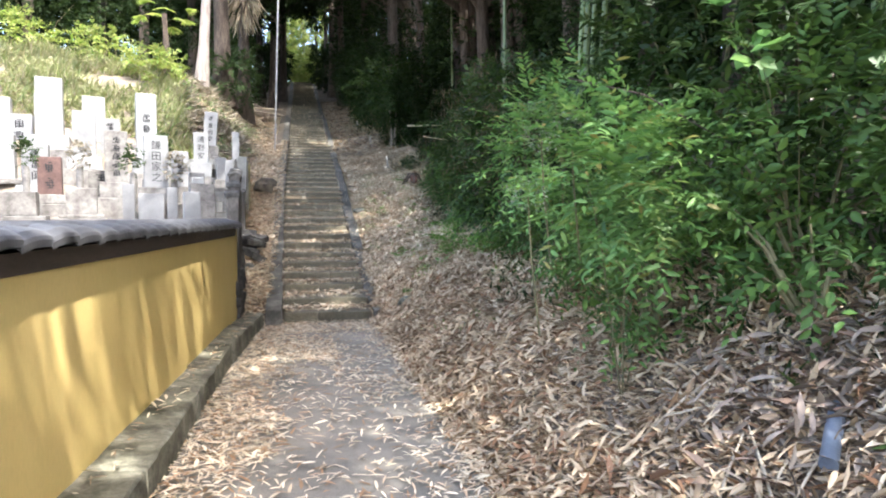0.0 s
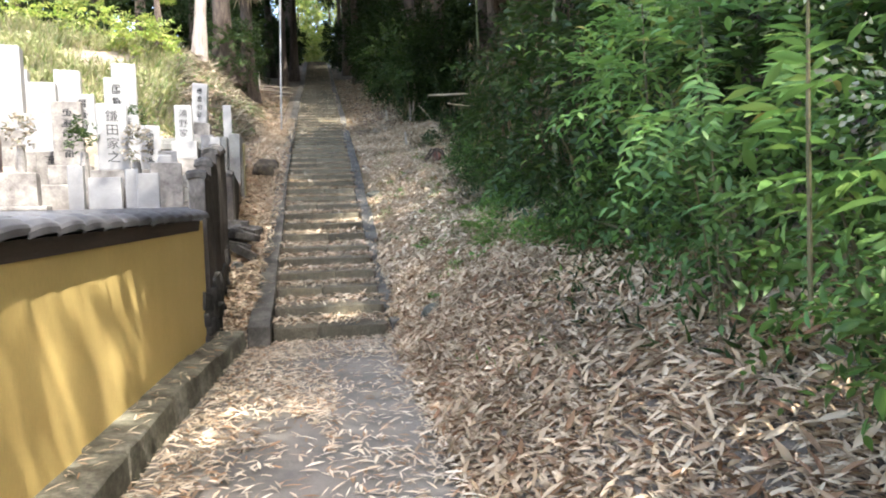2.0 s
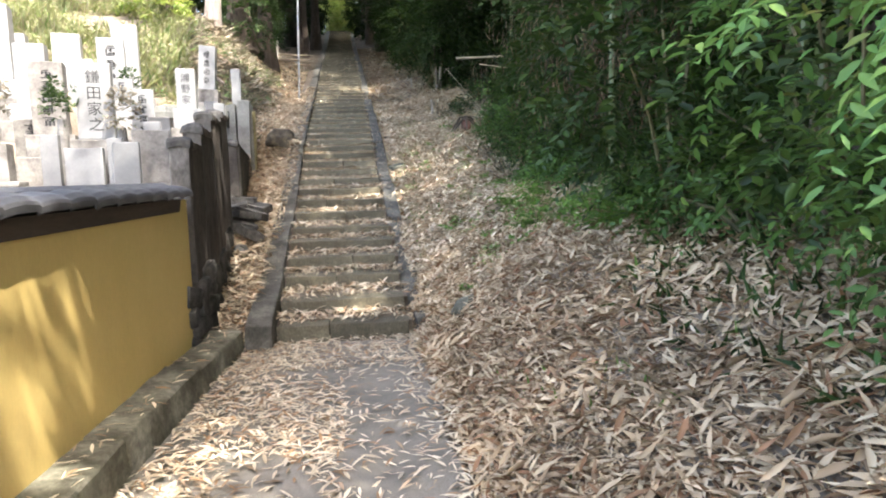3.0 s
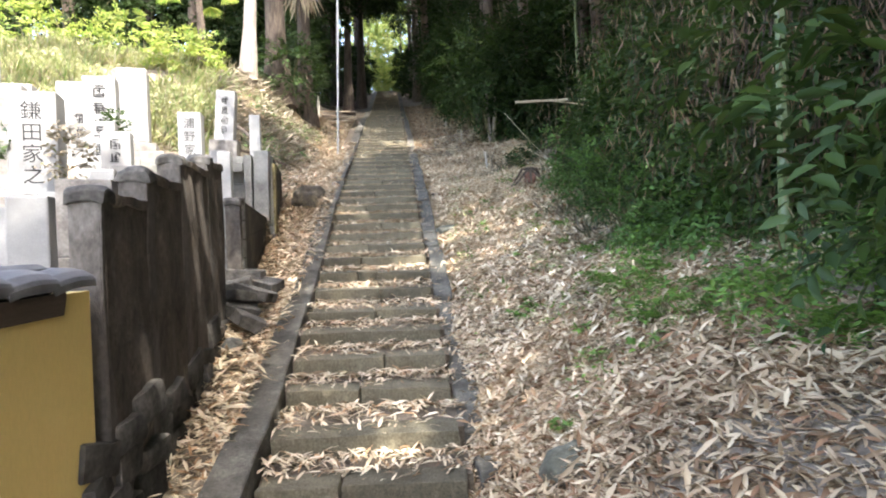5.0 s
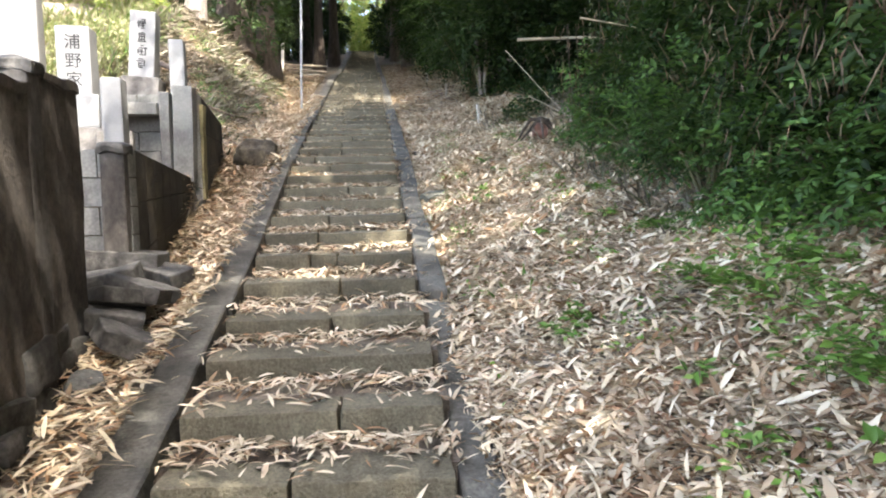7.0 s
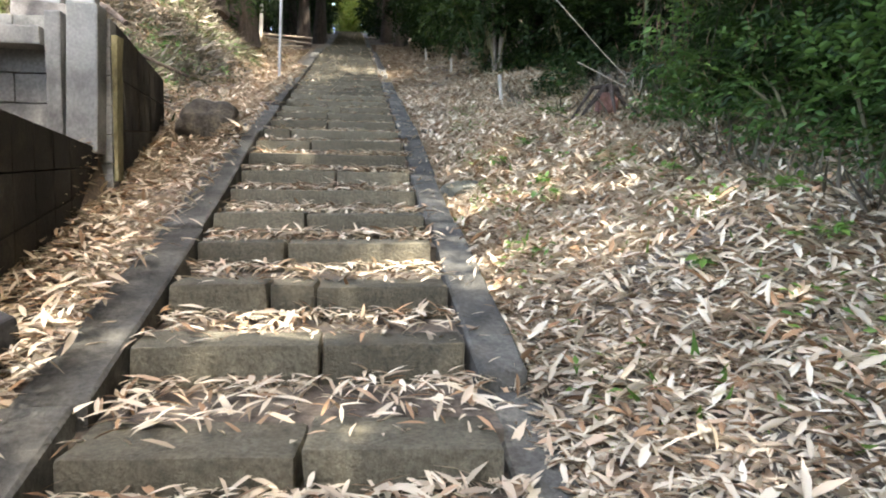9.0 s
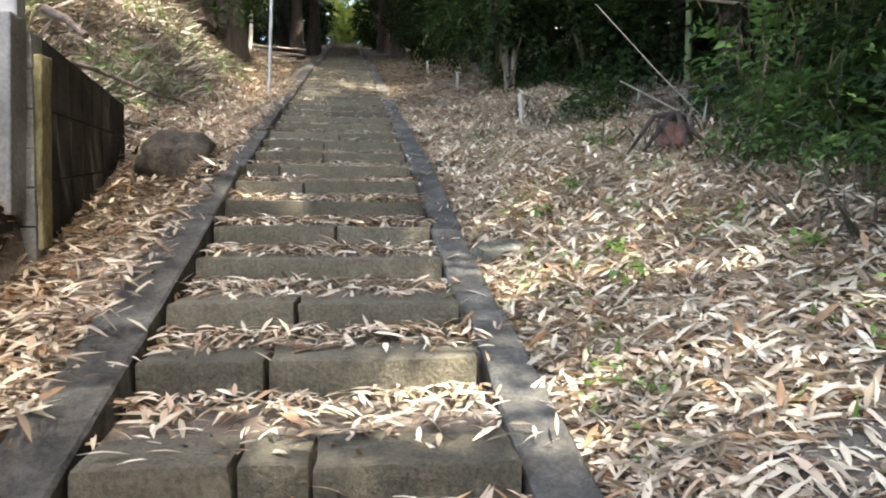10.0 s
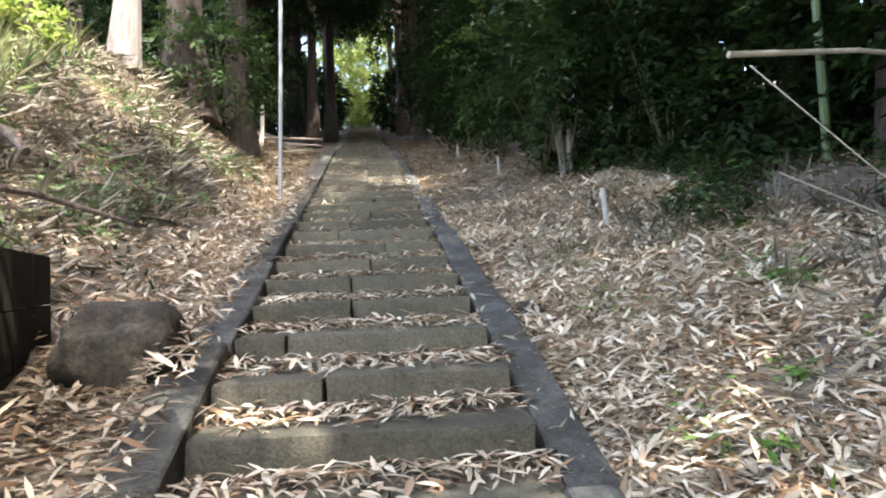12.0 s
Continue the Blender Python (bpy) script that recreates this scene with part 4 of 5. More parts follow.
# broad-leaved vine at the near bank
root = thing("broadleaf_plant", 2.55, 3.0, float(ground_z(2.55, 3.0)), "tall plant with broad lobed green leaves", "plant")
tips = [(-0.5, -0.25, 1.3), (-0.4, -0.2, 1.15), (-0.55, -0.3, 1.2), (-0.3, -0.3, 1.35), (0.0, -0.25, 1.3)]
add_stems((0, 0, 0), [Vector(t) for t in tips], 0.004, root)
tp = np.array(tips)[rng.integers(0, 5, 16)] + rng.normal(size=(16, 3)) * 0.1
ax = unit(rand_dirs(16) + np.array([-0.6, -0.5, -0.5]))
nn = unit(np.tile([-0.2, -0.4, 0.8], (16, 1)) + rng.normal(size=(16, 3)) * 0.35)
sd = unit(np.cross(ax, nn))
ll = rng.uniform(0.09, 0.16, 16)
leaves("crown", np.concatenate([tp, tp, tp]), np.concatenate([ax, ax + sd, ax - sd]), np.concatenate([nn, nn, nn]), np.concatenate([ll, ll * 0.75, ll * 0.75]), np.concatenate([ll * 0.75, ll * 0.6, ll * 0.6]), M_NANDINA, root, 0.06, fine=True)

# thicket along the right bank
DARK = "dense dark evergreen shrub in the thicket"
GREEN = "leafy green shrub at the thicket edge"
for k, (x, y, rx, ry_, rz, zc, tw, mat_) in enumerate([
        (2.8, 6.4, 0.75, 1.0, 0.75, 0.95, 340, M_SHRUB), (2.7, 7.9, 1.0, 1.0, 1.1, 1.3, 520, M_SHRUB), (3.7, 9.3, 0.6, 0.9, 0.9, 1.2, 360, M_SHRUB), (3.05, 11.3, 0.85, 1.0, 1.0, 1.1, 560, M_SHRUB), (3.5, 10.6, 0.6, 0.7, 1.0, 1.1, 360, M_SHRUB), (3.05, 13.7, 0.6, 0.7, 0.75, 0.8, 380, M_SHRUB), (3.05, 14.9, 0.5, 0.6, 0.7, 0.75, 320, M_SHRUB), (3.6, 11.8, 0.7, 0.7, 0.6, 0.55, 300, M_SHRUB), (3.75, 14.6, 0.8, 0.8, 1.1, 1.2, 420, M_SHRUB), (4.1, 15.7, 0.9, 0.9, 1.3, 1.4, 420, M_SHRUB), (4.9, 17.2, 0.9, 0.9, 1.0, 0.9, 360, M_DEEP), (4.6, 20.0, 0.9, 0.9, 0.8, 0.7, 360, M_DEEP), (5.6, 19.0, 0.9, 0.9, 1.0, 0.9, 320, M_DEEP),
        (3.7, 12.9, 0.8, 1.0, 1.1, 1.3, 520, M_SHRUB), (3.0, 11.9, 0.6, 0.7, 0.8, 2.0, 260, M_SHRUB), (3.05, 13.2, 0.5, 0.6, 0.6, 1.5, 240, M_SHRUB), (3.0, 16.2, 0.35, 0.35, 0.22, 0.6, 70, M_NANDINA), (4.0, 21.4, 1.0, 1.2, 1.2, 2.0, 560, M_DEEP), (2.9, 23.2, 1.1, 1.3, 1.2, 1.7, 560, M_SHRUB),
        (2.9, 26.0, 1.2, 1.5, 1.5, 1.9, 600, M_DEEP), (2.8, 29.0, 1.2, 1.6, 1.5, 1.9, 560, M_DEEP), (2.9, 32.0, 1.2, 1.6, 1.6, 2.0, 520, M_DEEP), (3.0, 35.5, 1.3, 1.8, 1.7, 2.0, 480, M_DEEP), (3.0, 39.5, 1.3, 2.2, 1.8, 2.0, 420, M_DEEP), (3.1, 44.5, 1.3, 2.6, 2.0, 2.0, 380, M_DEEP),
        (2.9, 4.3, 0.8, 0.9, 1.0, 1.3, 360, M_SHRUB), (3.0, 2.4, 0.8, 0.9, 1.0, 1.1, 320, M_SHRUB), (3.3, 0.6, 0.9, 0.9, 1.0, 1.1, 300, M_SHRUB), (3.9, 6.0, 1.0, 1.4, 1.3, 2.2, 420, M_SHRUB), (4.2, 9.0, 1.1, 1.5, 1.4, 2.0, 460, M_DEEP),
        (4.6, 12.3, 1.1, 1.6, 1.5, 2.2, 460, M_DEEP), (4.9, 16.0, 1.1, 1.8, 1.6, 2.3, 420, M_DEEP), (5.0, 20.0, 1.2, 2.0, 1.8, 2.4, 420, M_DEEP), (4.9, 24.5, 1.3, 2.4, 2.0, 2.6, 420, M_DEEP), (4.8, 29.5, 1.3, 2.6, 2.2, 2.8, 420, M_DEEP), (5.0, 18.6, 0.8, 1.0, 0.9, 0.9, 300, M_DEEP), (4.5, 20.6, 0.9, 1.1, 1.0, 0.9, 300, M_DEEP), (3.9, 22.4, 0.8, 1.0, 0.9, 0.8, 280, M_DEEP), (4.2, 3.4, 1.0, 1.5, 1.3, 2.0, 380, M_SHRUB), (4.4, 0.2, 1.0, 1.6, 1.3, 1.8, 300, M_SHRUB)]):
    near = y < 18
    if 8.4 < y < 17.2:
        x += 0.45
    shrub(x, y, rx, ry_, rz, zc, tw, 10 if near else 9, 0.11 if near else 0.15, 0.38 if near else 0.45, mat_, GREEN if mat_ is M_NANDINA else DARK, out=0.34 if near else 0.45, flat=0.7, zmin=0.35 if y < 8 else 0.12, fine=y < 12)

for k, (x, y, rx, rz, mat_) in enumerate([(2.85, 8.6, 0.45, 0.45, M_GLOSSY), (2.9, 10.6, 0.5, 0.7, M_SHRUB), (2.7, 11.5, 0.45, 0.6, M_GLOSSY), (2.75, 12.3, 0.5, 0.75, M_SHRUB), (2.65, 13.0, 0.48, 0.55, M_GLOSSY), (2.9, 13.4, 0.55, 0.9, M_SHRUB), (2.65, 14.2, 0.4, 0.4, M_GLOSSY), (2.95, 14.6, 0.55, 0.9, M_SHRUB), (2.7, 15.2, 0.3, 0.3, M_GLOSSY), (2.75, 7.6, 0.4, 0.4, M_GLOSSY), (2.6, 11.0, 0.4, 0.32, M_GLOSSY), (2.5, 11.9, 0.42, 0.38, M_GLOSSY), (2.48, 12.6, 0.42, 0.4, M_SHRUB), (2.5, 13.4, 0.4, 0.36, M_GLOSSY)]):
    if 8.4 < y < 17.2:
        x += 0.5
    shrub(x, y, rx, 0.6, rz, rz * 0.85, 200, 11, 0.07, 0.4, mat_, "low leafy shrub spilling over the litter", out=0.32, flat=0.7, zmin=0.05, fine=True)
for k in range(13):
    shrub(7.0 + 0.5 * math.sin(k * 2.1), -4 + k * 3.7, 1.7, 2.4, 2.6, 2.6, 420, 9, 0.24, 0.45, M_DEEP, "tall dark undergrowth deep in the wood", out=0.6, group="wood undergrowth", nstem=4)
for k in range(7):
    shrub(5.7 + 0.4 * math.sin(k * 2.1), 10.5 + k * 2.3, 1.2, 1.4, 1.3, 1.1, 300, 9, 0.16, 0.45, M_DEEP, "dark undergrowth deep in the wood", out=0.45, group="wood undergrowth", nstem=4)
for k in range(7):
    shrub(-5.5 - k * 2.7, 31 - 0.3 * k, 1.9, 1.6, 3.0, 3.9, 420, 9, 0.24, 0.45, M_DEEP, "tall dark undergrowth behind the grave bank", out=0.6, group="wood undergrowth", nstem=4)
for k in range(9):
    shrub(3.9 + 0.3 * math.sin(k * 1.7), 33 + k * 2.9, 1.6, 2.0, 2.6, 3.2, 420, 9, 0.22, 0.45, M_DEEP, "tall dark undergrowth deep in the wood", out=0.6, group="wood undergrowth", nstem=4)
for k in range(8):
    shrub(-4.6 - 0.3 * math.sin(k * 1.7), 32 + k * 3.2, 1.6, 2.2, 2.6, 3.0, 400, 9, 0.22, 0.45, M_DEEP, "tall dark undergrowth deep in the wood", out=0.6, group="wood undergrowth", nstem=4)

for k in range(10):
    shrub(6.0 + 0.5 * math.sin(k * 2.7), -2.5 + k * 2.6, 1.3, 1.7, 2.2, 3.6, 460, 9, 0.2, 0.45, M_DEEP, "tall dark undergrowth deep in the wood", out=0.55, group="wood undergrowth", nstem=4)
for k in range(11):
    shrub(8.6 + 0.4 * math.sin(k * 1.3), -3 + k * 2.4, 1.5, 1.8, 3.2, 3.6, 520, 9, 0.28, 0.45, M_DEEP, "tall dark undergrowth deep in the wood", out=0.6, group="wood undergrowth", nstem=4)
# left side: wood edge past the graves
for k, (x, y, rx, ry_, rz, zc, tw, mat_) in enumerate([
        (-2.6, 26.2, 1.0, 1.3, 1.1, 1.1, 420, M_SHRUB), (-2.9, 29.0, 0.9, 1.4, 1.4, 1.5, 420, M_SHRUB), (-3.2, 33.0, 1.4, 1.8, 1.9, 1.7, 420, M_DEEP), (-3.2, 37.5, 1.4, 2.2, 2.0, 1.8, 380, M_DEEP), (-3.0, 43.0, 1.4, 2.6, 2.2, 2.0, 360, M_DEEP),
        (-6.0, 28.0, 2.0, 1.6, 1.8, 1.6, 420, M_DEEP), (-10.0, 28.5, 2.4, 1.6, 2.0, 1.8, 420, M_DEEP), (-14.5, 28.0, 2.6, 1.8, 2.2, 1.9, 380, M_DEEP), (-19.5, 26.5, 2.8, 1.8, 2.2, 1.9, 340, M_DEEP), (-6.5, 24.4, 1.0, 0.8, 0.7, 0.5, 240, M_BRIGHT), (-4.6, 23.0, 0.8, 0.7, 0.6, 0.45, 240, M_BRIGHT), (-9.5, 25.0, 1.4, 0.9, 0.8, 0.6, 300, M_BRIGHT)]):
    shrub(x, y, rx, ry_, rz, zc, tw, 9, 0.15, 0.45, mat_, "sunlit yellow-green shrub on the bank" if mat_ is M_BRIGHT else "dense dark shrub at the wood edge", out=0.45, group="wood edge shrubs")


def tree(x, y, h, r, label, material=None, crown_from=0.5, crown_r=2.0, twigs=420, leaf=0.2, leafmat=None, lean=(0, 0), roots=True, name="tree", group="trees of the wood", flare=1.5):
    zg = float(ground_z(x, y)) - 0.15
    root = thing(name, x, y, zg, label, "tree", group)
    pts, rad = [], []
    for i in range(9):
        t = i / 8
        pts.append((lean[0] * t * h + 0.08 * math.sin(3 * t + x), lean[1] * t * h + 0.08 * math.cos(2.6 * t + y), h * t))
        rad.append(r * (1 - 0.75 * t) * (1 + (flare - 1) * max(0, 1 - t * 9) if roots else 1))
    bm = tube(pts, rad, 14)
    for v in bm.verts:
        v.co += noise.noise_vector(Vector((v.co.x * 5, v.co.y * 5, v.co.z * 0.8))) * r * 0.16
    part("trunk", bm, material or M_BARK, root, smooth=True)
    cs = []
    n = 12
    for k in range(n):
        t = crown_from + (0.97 - crown_from) * k / n
        a = k * 2.4 + x
        b = Vector((lean[0] * t * h, lean[1] * t * h, h * t))
        e = b + Vector((math.cos(a), math.sin(a), 0.35)) * crown_r * (1.05 - 0.5 * (t - crown_from)) * 0.75
        part("limb", tube([b, b.lerp(e, 0.5) + Vector((0, 0, 0.1)), e], [r * 0.22, r * 0.13, r * 0.05], 6), material or M_BARK, root)
        cs.append(e)
    per_c = twigs // n
    P, d = [], []
    for c in cs:
        p, q = ellipsoid_points(per_c, c, (crown_r * 0.55, crown_r * 0.55, crown_r * 0.38), 0.15)
        P.append(p)
        d.append(q)
    P, d = np.concatenate(P), np.concatenate(d)
    leaves("crown", *sprays(P, d + rng.normal(size=d.shape) * 0.4, np.full(len(P), 0.5), 10, leaf, 0.42, 0.5), leafmat or M_DEEP, root)
    return root


# pale trunk and big dark trunks over the grave bank
tree(-3.35, 24.1, 11, 0.19, "tall tree with a pale fibrous trunk", M_BARKPALE, 0.62, 2.0, 420, lean=(0.09, 0.0), flare=1.4)
tree(-2.75, 25.6, 12, 0.34, "large dark tree trunk at the wood edge", M_BARK, 0.6, 2.2, 420, flare=1.6)
tree(-2.05, 26.8, 11, 0.26, "dark reddish tree trunk at the wood edge", M_BARK, 0.62, 2.0, 380)
CEDAR = "tall straight dark cedar of the wood"
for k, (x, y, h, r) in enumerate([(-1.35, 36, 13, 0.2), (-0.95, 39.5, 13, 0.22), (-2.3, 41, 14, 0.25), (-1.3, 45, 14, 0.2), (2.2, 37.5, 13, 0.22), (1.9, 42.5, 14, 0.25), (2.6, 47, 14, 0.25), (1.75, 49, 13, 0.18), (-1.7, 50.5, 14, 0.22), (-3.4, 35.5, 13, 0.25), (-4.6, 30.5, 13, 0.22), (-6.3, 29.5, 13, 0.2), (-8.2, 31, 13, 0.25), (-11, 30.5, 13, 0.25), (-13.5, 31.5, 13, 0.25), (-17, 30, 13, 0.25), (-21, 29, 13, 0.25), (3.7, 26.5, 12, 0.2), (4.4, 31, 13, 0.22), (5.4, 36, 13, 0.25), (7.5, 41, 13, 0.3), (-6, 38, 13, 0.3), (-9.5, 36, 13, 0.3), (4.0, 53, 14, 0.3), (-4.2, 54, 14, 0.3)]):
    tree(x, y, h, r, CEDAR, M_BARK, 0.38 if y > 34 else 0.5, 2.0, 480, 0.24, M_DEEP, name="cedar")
# broad-crowned cedars added to shade the upper stairs and the slope
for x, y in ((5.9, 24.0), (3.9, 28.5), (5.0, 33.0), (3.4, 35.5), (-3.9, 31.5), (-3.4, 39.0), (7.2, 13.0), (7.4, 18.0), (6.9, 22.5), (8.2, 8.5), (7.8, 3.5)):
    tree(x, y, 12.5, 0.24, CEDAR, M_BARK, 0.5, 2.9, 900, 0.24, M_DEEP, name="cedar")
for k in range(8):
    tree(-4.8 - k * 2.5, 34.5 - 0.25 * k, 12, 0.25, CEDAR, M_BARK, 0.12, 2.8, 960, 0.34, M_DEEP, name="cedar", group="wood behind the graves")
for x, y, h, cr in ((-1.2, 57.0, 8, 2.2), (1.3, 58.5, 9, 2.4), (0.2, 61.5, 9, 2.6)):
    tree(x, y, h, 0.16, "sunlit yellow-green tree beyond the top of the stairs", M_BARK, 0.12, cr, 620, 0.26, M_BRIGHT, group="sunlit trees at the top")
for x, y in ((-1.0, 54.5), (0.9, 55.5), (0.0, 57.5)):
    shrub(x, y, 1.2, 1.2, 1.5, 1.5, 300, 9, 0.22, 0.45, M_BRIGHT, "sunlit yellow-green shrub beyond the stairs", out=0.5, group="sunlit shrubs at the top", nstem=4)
for x, y in ((-1.75, 44.0), (-1.5, 49.0), (1.9, 45.5), (1.5, 50.5), (2.6, 54.0), (-2.6, 53.5)):
    shrub(x, y, 0.9, 1.1, 1.5, 1.6, 360, 9, 0.2, 0.45, M_DEEP, "tall dark undergrowth beside the upper stairs", out=0.45, group="wood undergrowth", nstem=4)
# closing woods to the sides and behind
for k in range(16):
    tree(-26 + k * 3.6 + rng.uniform(-1, 1), 66 + rng.uniform(-2, 3), 15, 0.3, CEDAR, M_BARK, 0.15, 2.6, 300, 0.4, M_DEEP, name="cedar", group="far wood")
for k in range(9):
    tree(10.5 + rng.uniform(-1, 2), -4 + k * 5.5, 13, 0.26, CEDAR, M_BARK, 0.2, 2.6, 300, 0.32, M_DEEP, name="cedar", group="wood on the slope")
for k in range(7):
    tree(-20 + k * 5.5, -24 + rng.uniform(-2, 2), 9, 0.26, CEDAR, M_BARK, 0.2, 2.4, 240, 0.34, M_DEEP, name="cedar", group="trees behind")


def bamboo(x, y, h, lean, r=0.045, twigs=150, start=0.42):
    zg = float(ground_z(x, y)) - 0.1
    root = thing("bamboo", x, y, zg, "tall green bamboo with a leafy arching top", "bamboo", "bamboo grove")
    pts = []
    k = int(h / 0.33)
    P, R = [], []
    for i in range(k + 1):
        t = i / k
        p = Vector((lean[0] * t ** 2 * h, lean[1] * t ** 2 * h, h * t * (1 - 0.08 * t)))
        q = r * (1 - 0.8 * t)
        for o, s in ((-0.014, 1.0), (0.0, 1.16), (0.014, 0.98)):
            P.append(p + Vector((0, 0, o)))
            R.append(q * s)
        pts.append(p)
    part("culm", tube(P, R, 8), M_CULM, root, smooth=True)
    t = rng.uniform(start, 1.0, twigs)
    base = np.stack([lean[0] * t ** 2 * h, lean[1] * t ** 2 * h, h * t * (1 - 0.08 * t)], axis=1)
    d = rand_dirs(twigs)
    d[:, 2] = np.abs(d[:, 2]) * 0.4
    off = d * rng.uniform(0.15, 1.0, (twigs, 1)) * (1.25 - 0.6 * t)[:, None]
    leaves("crown", *sprays(base + off, d + np.array([0, 0, -0.5]), np.full(twigs, 0.4), 8, 0.14, 0.17, 0.3, 0.6, 0.4), M_BAMBOO, root)


bamboo_at = [(3.08, 9.92, 8, (0.0, 0.0)), (4.35, 19.1, 8.5, (-0.02, 0.0)), (3.05, 6.9, 8, (0.06, 0.02)), (3.15, 7.3, 8, (0.08, 0.03)), (3.3, 7.1, 8.4, (0.1, -0.02)), (3.45, 7.6, 8, (0.05, 0.0))]
# unseen bamboos beside the start, added to shade path and wall
for k in range(10):
    bamboo_at.append((rng.uniform(2.9, 5.5), -7.5 + k * 0.85 + rng.uniform(-0.4, 0.4), rng.uniform(7, 9.5), (rng.uniform(-0.22, -0.05), rng.uniform(-0.05, 0.05))))
for k in range(30):
    bamboo_at.append((rng.uniform(5.2, 8.0), 1 + k * 0.95 + rng.uniform(-0.5, 0.5), rng.uniform(7, 9.0), (rng.uniform(-0.08, 0.05), rng.uniform(-0.05, 0.05))))
for x, y, h, lean in bamboo_at:
    bamboo(x, y, h, lean, twigs=60 if x < 4.2 and y > 2 else 110, start=0.55)
# leaning bamboos added to dapple the wall, most of them out of view
for x, y, h, lean in ((2.5, -1.5, 8.0, (-0.16, 0.0)), (2.3, -0.7, 7.5, (-0.17, -0.03)), (2.8, -2.3, 8.5, (-0.18, 0.02)), (3.0, -3.2, 8.5, (-0.24, 0.0)), (3.5, 3.2, 8.0, (-0.08, 0.0)), (3.8, 3.8, 8.5, (-0.06, 0.02))):
    bamboo(x, y, h, lean, twigs=260, start=0.5)

def shade_canopy_tree(x, y, reach, h, lo=0.1):
    """A tall broad thicket tree added for shade, limbs overhanging the stairs mostly unseen."""
    zg = float(ground_z(x, y)) - 0.2
    root = thing("shade_canopy_tree", x, y, zg, "tall broadleaf tree added to shade the stairs", "tree", "canopy trees")
    part("trunk", tube([(0, 0, 0), (0.05, 0.05, h * 0.4), (-0.1, 0, h * 0.75), (-0.25, 0.1, h)], [0.2, 0.16, 0.12, 0.05], 12), M_BARK, root, smooth=True)
    P, d = [], []
    for k in range(11 if y < 19 else 17):
        e = Vector((-reach * rng.uniform(lo, 1.0), rng.uniform(-1.7, 1.7), h * rng.uniform(0.82, 1.1)))
        b = Vector((-0.08, 0, h * rng.uniform(0.6, 0.85)))
        part("limb", tube([b, b.lerp(e, 0.5) + Vector((0, 0, 0.25)), e], [0.06, 0.04, 0.012], 6), M_BARK, root)
        p, q = ellipsoid_points(46, e, (0.72, 0.72, 0.4), 0.1)
        P.append(p)
        d.append(q)
    P, d = np.concatenate(P), np.concatenate(d)
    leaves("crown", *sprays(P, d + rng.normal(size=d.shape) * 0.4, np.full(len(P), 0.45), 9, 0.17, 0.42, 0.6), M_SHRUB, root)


for x, y, reach in ((3.6, -1.3, 3.3),):
    shade_canopy_tree(x, y, reach, 7.4)
for k in range(9):
    shade_canopy_tree(5.0 + 0.4 * math.sin(k * 2.3), -3.0 + k * 2.5, 3.6 if k < 3 else (4.8 if k < 8 else 6.6), 8.0 + 0.5 * math.sin(k), 0.7 if k == 1 else 0.1)
for x, y, reach in ((4.4, 6.2, 4.0), (4.4, 8.0, 2.8), (4.6, 14.6, 5.6), (4.3, 15.6, 3.8), (4.6, 16.6, 5.6), (4.6, 18.6, 5.8)):
    shade_canopy_tree(x, y, reach, 6.8, 0.35)
shade_canopy_tree(4.7, 11.2, 4.3, 6.8, 0.55)
shade_canopy_tree(4.5, 5.5, 4.6, 7.0, 0.72)
for x, y, reach in ((4.8, 14.8, 2.3), (4.8, 16.8, 2.5), (4.8, 18.6, 2.7), (4.6, 3.5, 2.4)):
    shade_canopy_tree(x, y, reach, 7.0, 0.1)
for k in range(13):
    shade_canopy_tree(4.7 + 0.4 * math.sin(k * 1.9), 20.0 + k * 2.6, 6.0, 7.6 + 0.5 * math.sin(k * 1.3))
for k in range(7):
    shade_canopy_tree(-3.6 + 0.3 * math.sin(k * 1.9), 33.0 + k * 3.1, -4.5, 7.2 + 0.5 * math.sin(k * 1.7))

# dry vines hanging in the thicket
for k, (x, y, z) in enumerate([(3.0, 9.7, 3.4), (2.8, 8.7, 3.2), (3.05, 10.5, 3.3), (3.05, 12.0, 3.5), (3.3, 14.6, 3.8), (3.0, 11.3, 3.1), (3.2, 9.2, 2.6), (3.3, 10.2, 2.5), (3.15, 15.6, 3.0)]):
    root = thing("dry_vine", x, y, z, "hanging dry brown vines with withered leaves", "vine", "dry vines in the thicket")
    for j in range(9):
        o = Vector((rng.uniform(-0.4, 0.4), rng.uniform(-0.5, 0.5), 0))
        l = rng.uniform(0.7, 1.5)
        part("strand", tube([o + Vector((0, 0, 0.6)), o + Vector((0.06, 0.03, -l * 0.4)), o + Vector((-0.05, 0.05, -l))], [0.005, 0.004, 0.002], 4), M_BARK, root)
    n = 320
    p = np.stack([rng.uniform(-0.5, 0.5, n), rng.uniform(-0.6, 0.6, n), rng.uniform(-1.3, 0.5, n)], axis=1)
    tagged(leaves("withered_leaves", p, rand_dirs(n) * 0.5 + np.array([0, 0, -1.0]), rand_dirs(n), rng.uniform(0.06, 0.2, n), rng.uniform(0.004, 0.011, n), M_VINE, root), kind="stuff")

